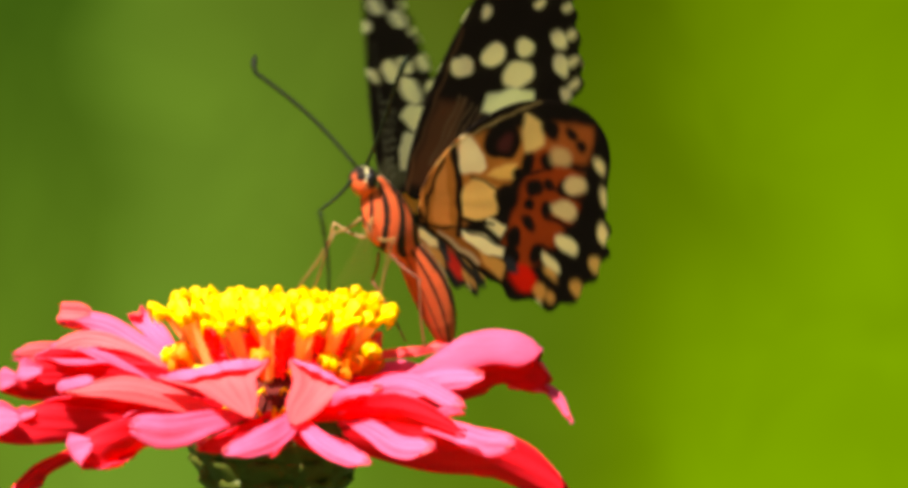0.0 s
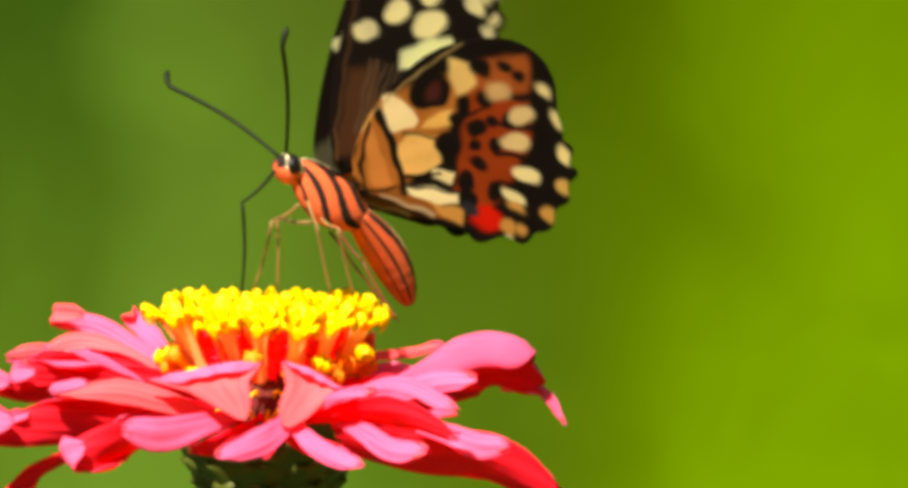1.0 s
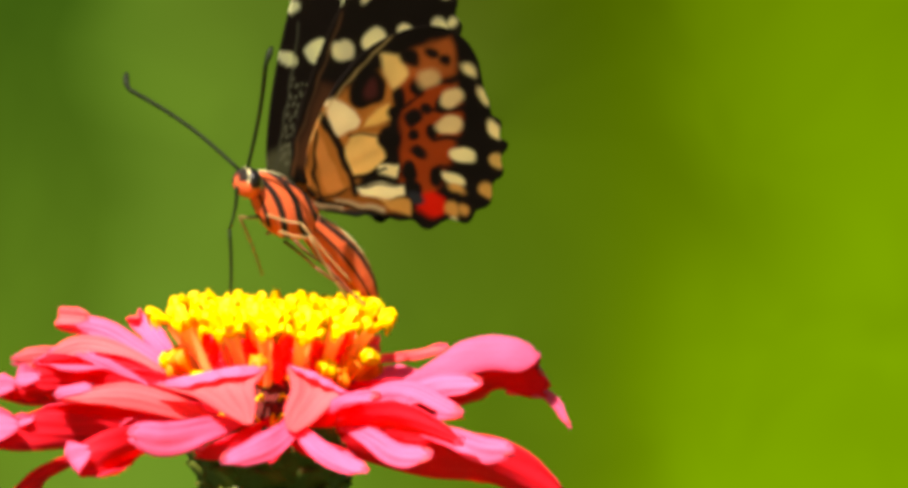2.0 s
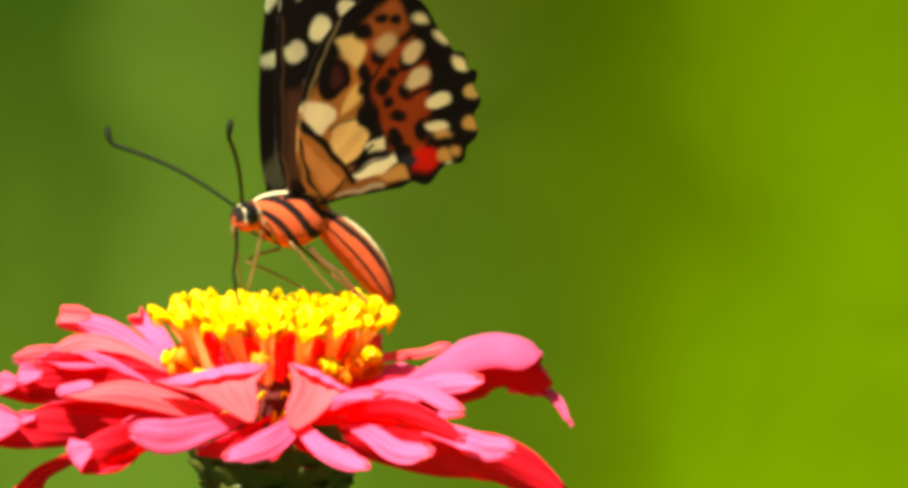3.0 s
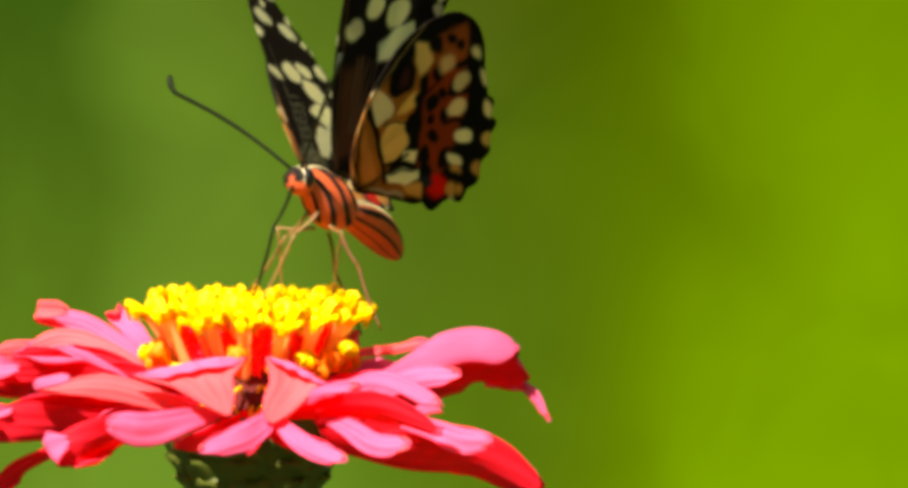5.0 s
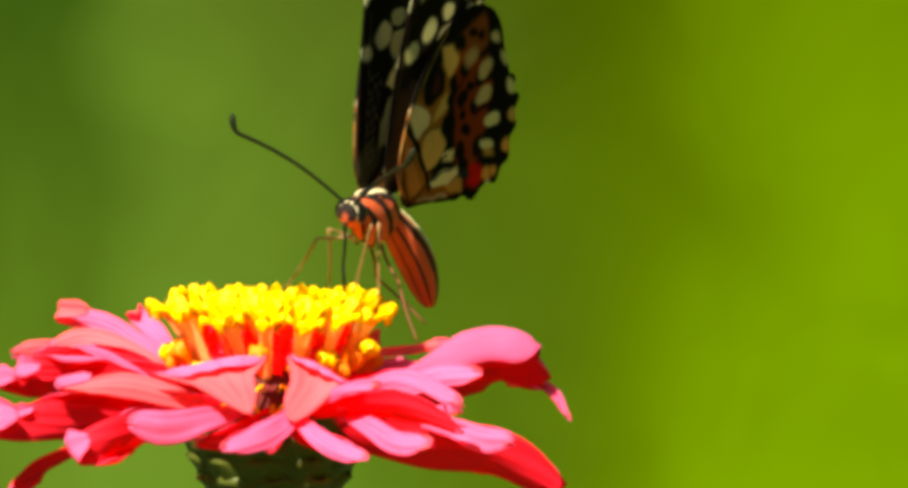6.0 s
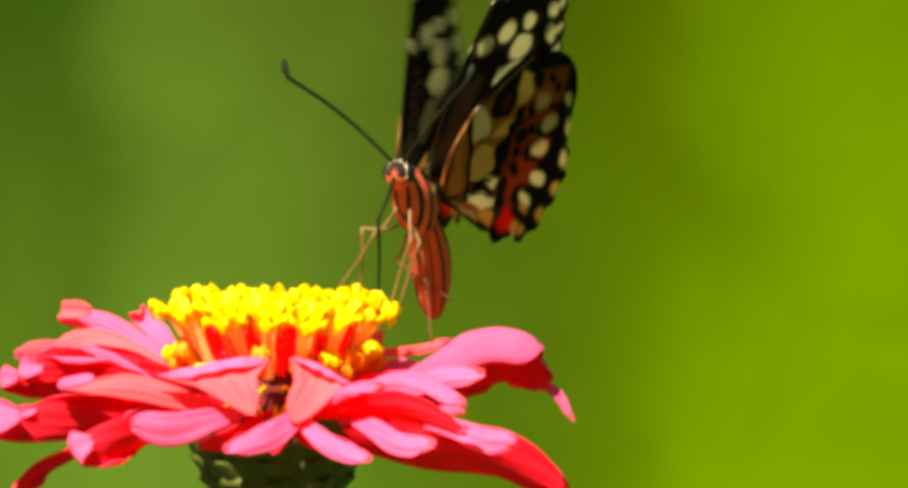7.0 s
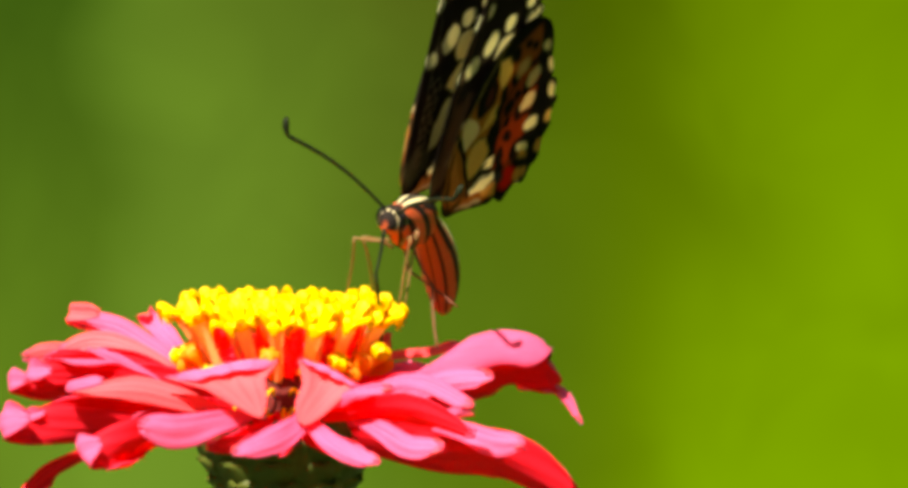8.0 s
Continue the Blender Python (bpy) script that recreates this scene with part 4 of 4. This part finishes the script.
STANDING = [
    (3.8, 507, 386, 35, 16, 20, 81, -8, -4, 80, -11, -4, 102, -9, 22, 14),
    (4.0, 496, 387, 36, 16, 20, 89, -10, 2, 89, -8, 2, 94, -12, 20, 14),
    (4.5, 440, 387, 38, 16, 18, 94, -4, 1, 91, -4, 1, 98, -1, 21, 8),
    (4.6, 519, 319, 43, 43, 17, 53, 23, -1, 47, 0, -2, 77, 5, 4, 11),
    (4.7, 540, 323, 49, 36, 16, 64, 27, 1, 58, -2, 1, 63, -5, -8, 9),
]
STARTLED = [
    (5.8, 678, 359, 65, 11, -6, 89, -1, 0, 87, -10, -1, 78, -6, 42, -7),
    (6.0, 647, 363, 68, 9, -8, 93, 3, -3, 92, -10, -4, 81, -5, 43, -19),
    (6.5, 652, 368, 70, 8, -9, 93, 3, -3, 93, -9, -4, 84, -5, 44, -22),
    (6.6, 653, 373, 71, 21, 0, 82, 2, -1, 81, 0, -2, 68, -1, 21, -5),
    (6.7, 664, 333, 83, 40, 2, 78, 13, -4, 77, 3, -2, 92, 15, 26, -7),
]
PERCHED = [
    (6.8, 691, 360, 74, 37, -1, 63, 8, -5, 62, 2, -3, 78, 7, 14, 2),
    (6.9, 703, 342, 71, 36, 4, 77, 18, -1, 74, -5, 1, 70, 10, 17, 7),
    (7.0, 717, 342, 72, 36, 0, 73, 19, -1, 71, -3, 0, 89, 12, 25, 5),
    (7.2, 719, 366, 76, 37, -1, 79, 9, -5, 77, 9, -4, 100, 20, 5, -1),
    (7.5, 741, 363, 68, 15, -20, 87, 6, 2, 88, -9, 3, 76, 0, 44, -8),
]
LIFTING = [
    (8.0, 715, 374, 70, 8, -18, 93, 6, 0, 93, -8, 0, 83, -2, 46, -15),
]
FLY = OPENING + SETTLING + TURNING + RESTING + STANDING + STARTLED + PERCHED + LIFTING
# seconds; sideways, up in units; nod in degrees
SWAY = [(0.0, -2, -3, 0.2), (0.5, -5, -4.5, 0.3), (1.0, -14, -6, 0.6), (1.5, -8, -12.5, 1.2), (3.0, -2, -8.5, 0.75), (3.5, 11, -24, 1.5), (4.0, 16.5, -16, 1.0), (4.5, -28, -15.5, 1.1),
        (4.7, -45, -0.5, 0.6), (6.0, -5, 1.5, -0.2), (6.5, 4.5, -1.5, 0.0), (7.0, 0, 0, 0), (7.5, 22.5, -6, 0.2), (8.0, 14, -4, 0.0)]


def at_view(x, y, depth):
    """A place by its offset in the view plane through the disc's centre."""
    return FLOWER + (RIGHT * (x - 478) - UP * (y - 540)) * U * (1 + depth * U / 1.2) + AWAY * depth * U


def body_pose(row):
    t, x, y, turn, pitch, roll = row[:6]
    p = at_view(x, y, 0)
    return pose(*p, 0, 0, 180 + turn) @ pose(0, 0, 0, 0, -pitch, 0) @ pose(0, 0, 0, roll, 0, 0)


def wing_pose(left, fore, flap, sweep, twist):
    root = (ROOT_FORE if fore else ROOT_HIND) * U
    k = 1 if left else -1
    return pose(root.x, root.y * k, root.z) @ pose(0, 0, 0, k * flap, 0, 0) @ pose(0, 0, 0, 0, 0, -k * sweep) @ pose(0, 0, 0, 0, k * twist, 0)


def bent(hip, foot, upper, lower, lean):
    """Two segments from hip to foot, the knee to the side of lean: the first's pose, and the second's in the first's space."""
    gap = foot - hip
    far = min(max(gap.length, abs(upper - lower) * 1.02), (upper + lower) * 0.998)
    d = gap.normalized()
    out = (lean - d * lean.dot(d)).normalized()
    along = (upper * upper - lower * lower + far * far) / (2 * far)
    knee = hip + d * along + out * math.sqrt(max(upper * upper - along * along, 0))
    end = hip + d * far

    def aimed(a, b):
        x = (b - a).normalized()
        y = x.cross(out).normalized() if x.cross(out).length > 1e-6 else x.orthogonal().normalized()
        z = x.cross(y)
        m = Matrix((x, y, z)).transposed().to_4x4()
        return Matrix.Translation(a) @ m

    first, second = aimed(hip, knee), aimed(knee, end)
    return first, first.inverted() @ second


def sway_at(t):
    for a, b in zip(SWAY, SWAY[1:]):
        if t <= b[0]:
            k = (t - a[0]) / (b[0] - a[0])
            return [u + (v - u) * k for u, v in zip(a[1:], b[1:])]
    return SWAY[-1][1:]


def flower_pose(t):
    x, z, nod = sway_at(t)
    return Matrix.Translation(FLOWER + (RIGHT * x + UP * z) * U) @ pose(0, 0, 0, nod, 0, 0)


# where the feet stand: seconds; front left, front right, middle left, middle right, hind left, hind right, each by its place in the view plane
STEPS_FIRST = [
    (0.0, (612, 506), (510, 502), (655, 524), (540, 500), (735, 602), (700, 590)),
    (0.5, (592, 508), (492, 500), (655, 560), (508, 500), (725, 602), (690, 590)),
    (1.0, (572, 508), (437, 500), (612, 510), (477, 500), (718, 598), (690, 560)),
    (1.5, (580, 516), (430, 500), (600, 520), (540, 508), (705, 598), (680, 570)),
    (3.0, (428, 502), (415, 502), (585, 512), (540, 508), (718, 600), (690, 570)),
    (3.5, (440, 512), (435, 516), (575, 510), (480, 516), (760, 614), (690, 570)),
]
STEPS_SECOND = [
    (4.0, (447, 508), (430, 510), (590, 508), (540, 512), (735, 610), (700, 600)),
    (4.5, (400, 508), (385, 510), (545, 508), (495, 512), (690, 602), (660, 590)),
    (6.0, (612, 502), (490, 500), (655, 514), (566, 500), (728, 606), (735, 560)),
    (6.5, (625, 508), (500, 500), (665, 518), (590, 502), (738, 602), (740, 560)),
    (7.0, (676, 526), (578, 504), (690, 530), (620, 508), (748, 596), (780, 520)),
    (7.5, (698, 535), (605, 508), (715, 532), (650, 516), (765, 598), (800, 530)),
    (8.0, (690, 528), (597, 508), (700, 526), (645, 512), (757, 602), (790, 530)),
]
STEPS = STEPS_FIRST + STEPS_SECOND
FOOT_ORDER = [(pair, side) for pair in ("front", "middle", "hind") for side in ("left", "right")]
FOOT_DEPTH = {"left": -50, "right": 40}
TONGUE_AT = [(0.0, 92, 0, 10), (0.3, 70, 0, 10), (0.5, 10, 0, 20), (1.0, -50, 0, 20), (1.5, -90, 0, 10), (3.0, -62, 0, -125), (3.5, -110, 0, -90), (4.5, -106, 0, -110), (6.0, 122, -20, -90), (6.5, 126, -20, -90), (7.0, 172, -20, 0), (7.5, 168, -20, -70), (8.0, 168, -20, -80)]


# seconds; how far the head nods
NODS = [(0.0, 26), (0.5, 20), (1.0, 15), (1.5, 12), (3.0, 5), (3.5, 8), (4.5, 7), (6.0, 13), (6.5, 14), (7.0, 22), (7.5, 19), (8.0, 17)]


def motions():
    walk(head, [(t, pose(99 * U, 0, -10 * U, 0, nod, 0)) for t, nod in NODS])
    walk(zinnia, [(row[0], flower_pose(row[0])) for row in SWAY])
    fly = FLY
    walk(butterfly, [(row[0], body_pose(row)) for row in fly])
    for (side, pair), wing in wings.items():
        left, fore, rows = side == "left", pair == "fore", []
        for row in fly:
            flap, sweep, twist = row[6:9] if fore else row[9:12]
            if not left:
                flap, sweep, twist = row[12], row[13] if fore else max(row[13] + 0.7 * (row[10] - row[7]), row[10] + 4), 0
            rows.append((row[0], wing_pose(left, fore, flap, sweep, twist)))
        walk(wing, rows)
    walk(abdomen, [(row[0], pose(-66 * U, 0, -4 * U) @ pose(0, 0, 0, 0, 0, row[15]) @ pose(0, 0, 0, 0, -row[14], 0)) for row in fly])
    for key, (thigh, shin) in legs.items():
        pair, side = key
        hip = HIPS[pair].copy()
        hip.y *= 1 if side == "left" else -1
        rows_a, rows_b = [], []
        for row in fly:
            before, after = [r for r in STEPS if r[0] <= row[0]][-1], [r for r in STEPS if r[0] >= row[0]][0]
            k = (row[0] - before[0]) / (after[0] - before[0]) if after[0] > before[0] else 0
            place = FOOT_ORDER.index(key) + 1
            x, y = [u + (v - u) * k for u, v in zip(before[place], after[place])]
            foot = body_pose(row).inverted() @ at_view(x, y, FOOT_DEPTH[side]) / U
            lean = Vector((0.9, 0.5, 0.5) if pair != "hind" else (-0.2, 1.0, 0.2))
            lean.y *= 1 if side == "left" else -1
            first, second = bent(hip * U, foot * U, LEGS[pair][0] * U, LEGS[pair][1] * U, lean)
            rows_a.append((row[0], first))
            rows_b.append((row[0], second))
        walk(thigh, rows_a)
        walk(shin, rows_b)
    rows_a, rows_b = [], []
    for row in fly:
        a, b = [r for r in TONGUE_AT if r[0] <= row[0]][-1], [r for r in TONGUE_AT if r[0] >= row[0]][0]
        k = (row[0] - a[0]) / (b[0] - a[0]) if b[0] > a[0] else 0
        aim = Vector([u + (v - u) * k for u, v in zip(a[1:], b[1:])])
        foot = body_pose(row).inverted() @ (flower_pose(row[0]) @ (aim * U))
        first, second = bent(MOUTH * U, foot, TONGUE[0] * U, TONGUE[1] * U, Vector((1, 0, 0.2)))
        rows_a.append((row[0], first))
        rows_b.append((row[0], second))
    walk(tongue, rows_a)
    walk(tongue_end, rows_b)


motions()
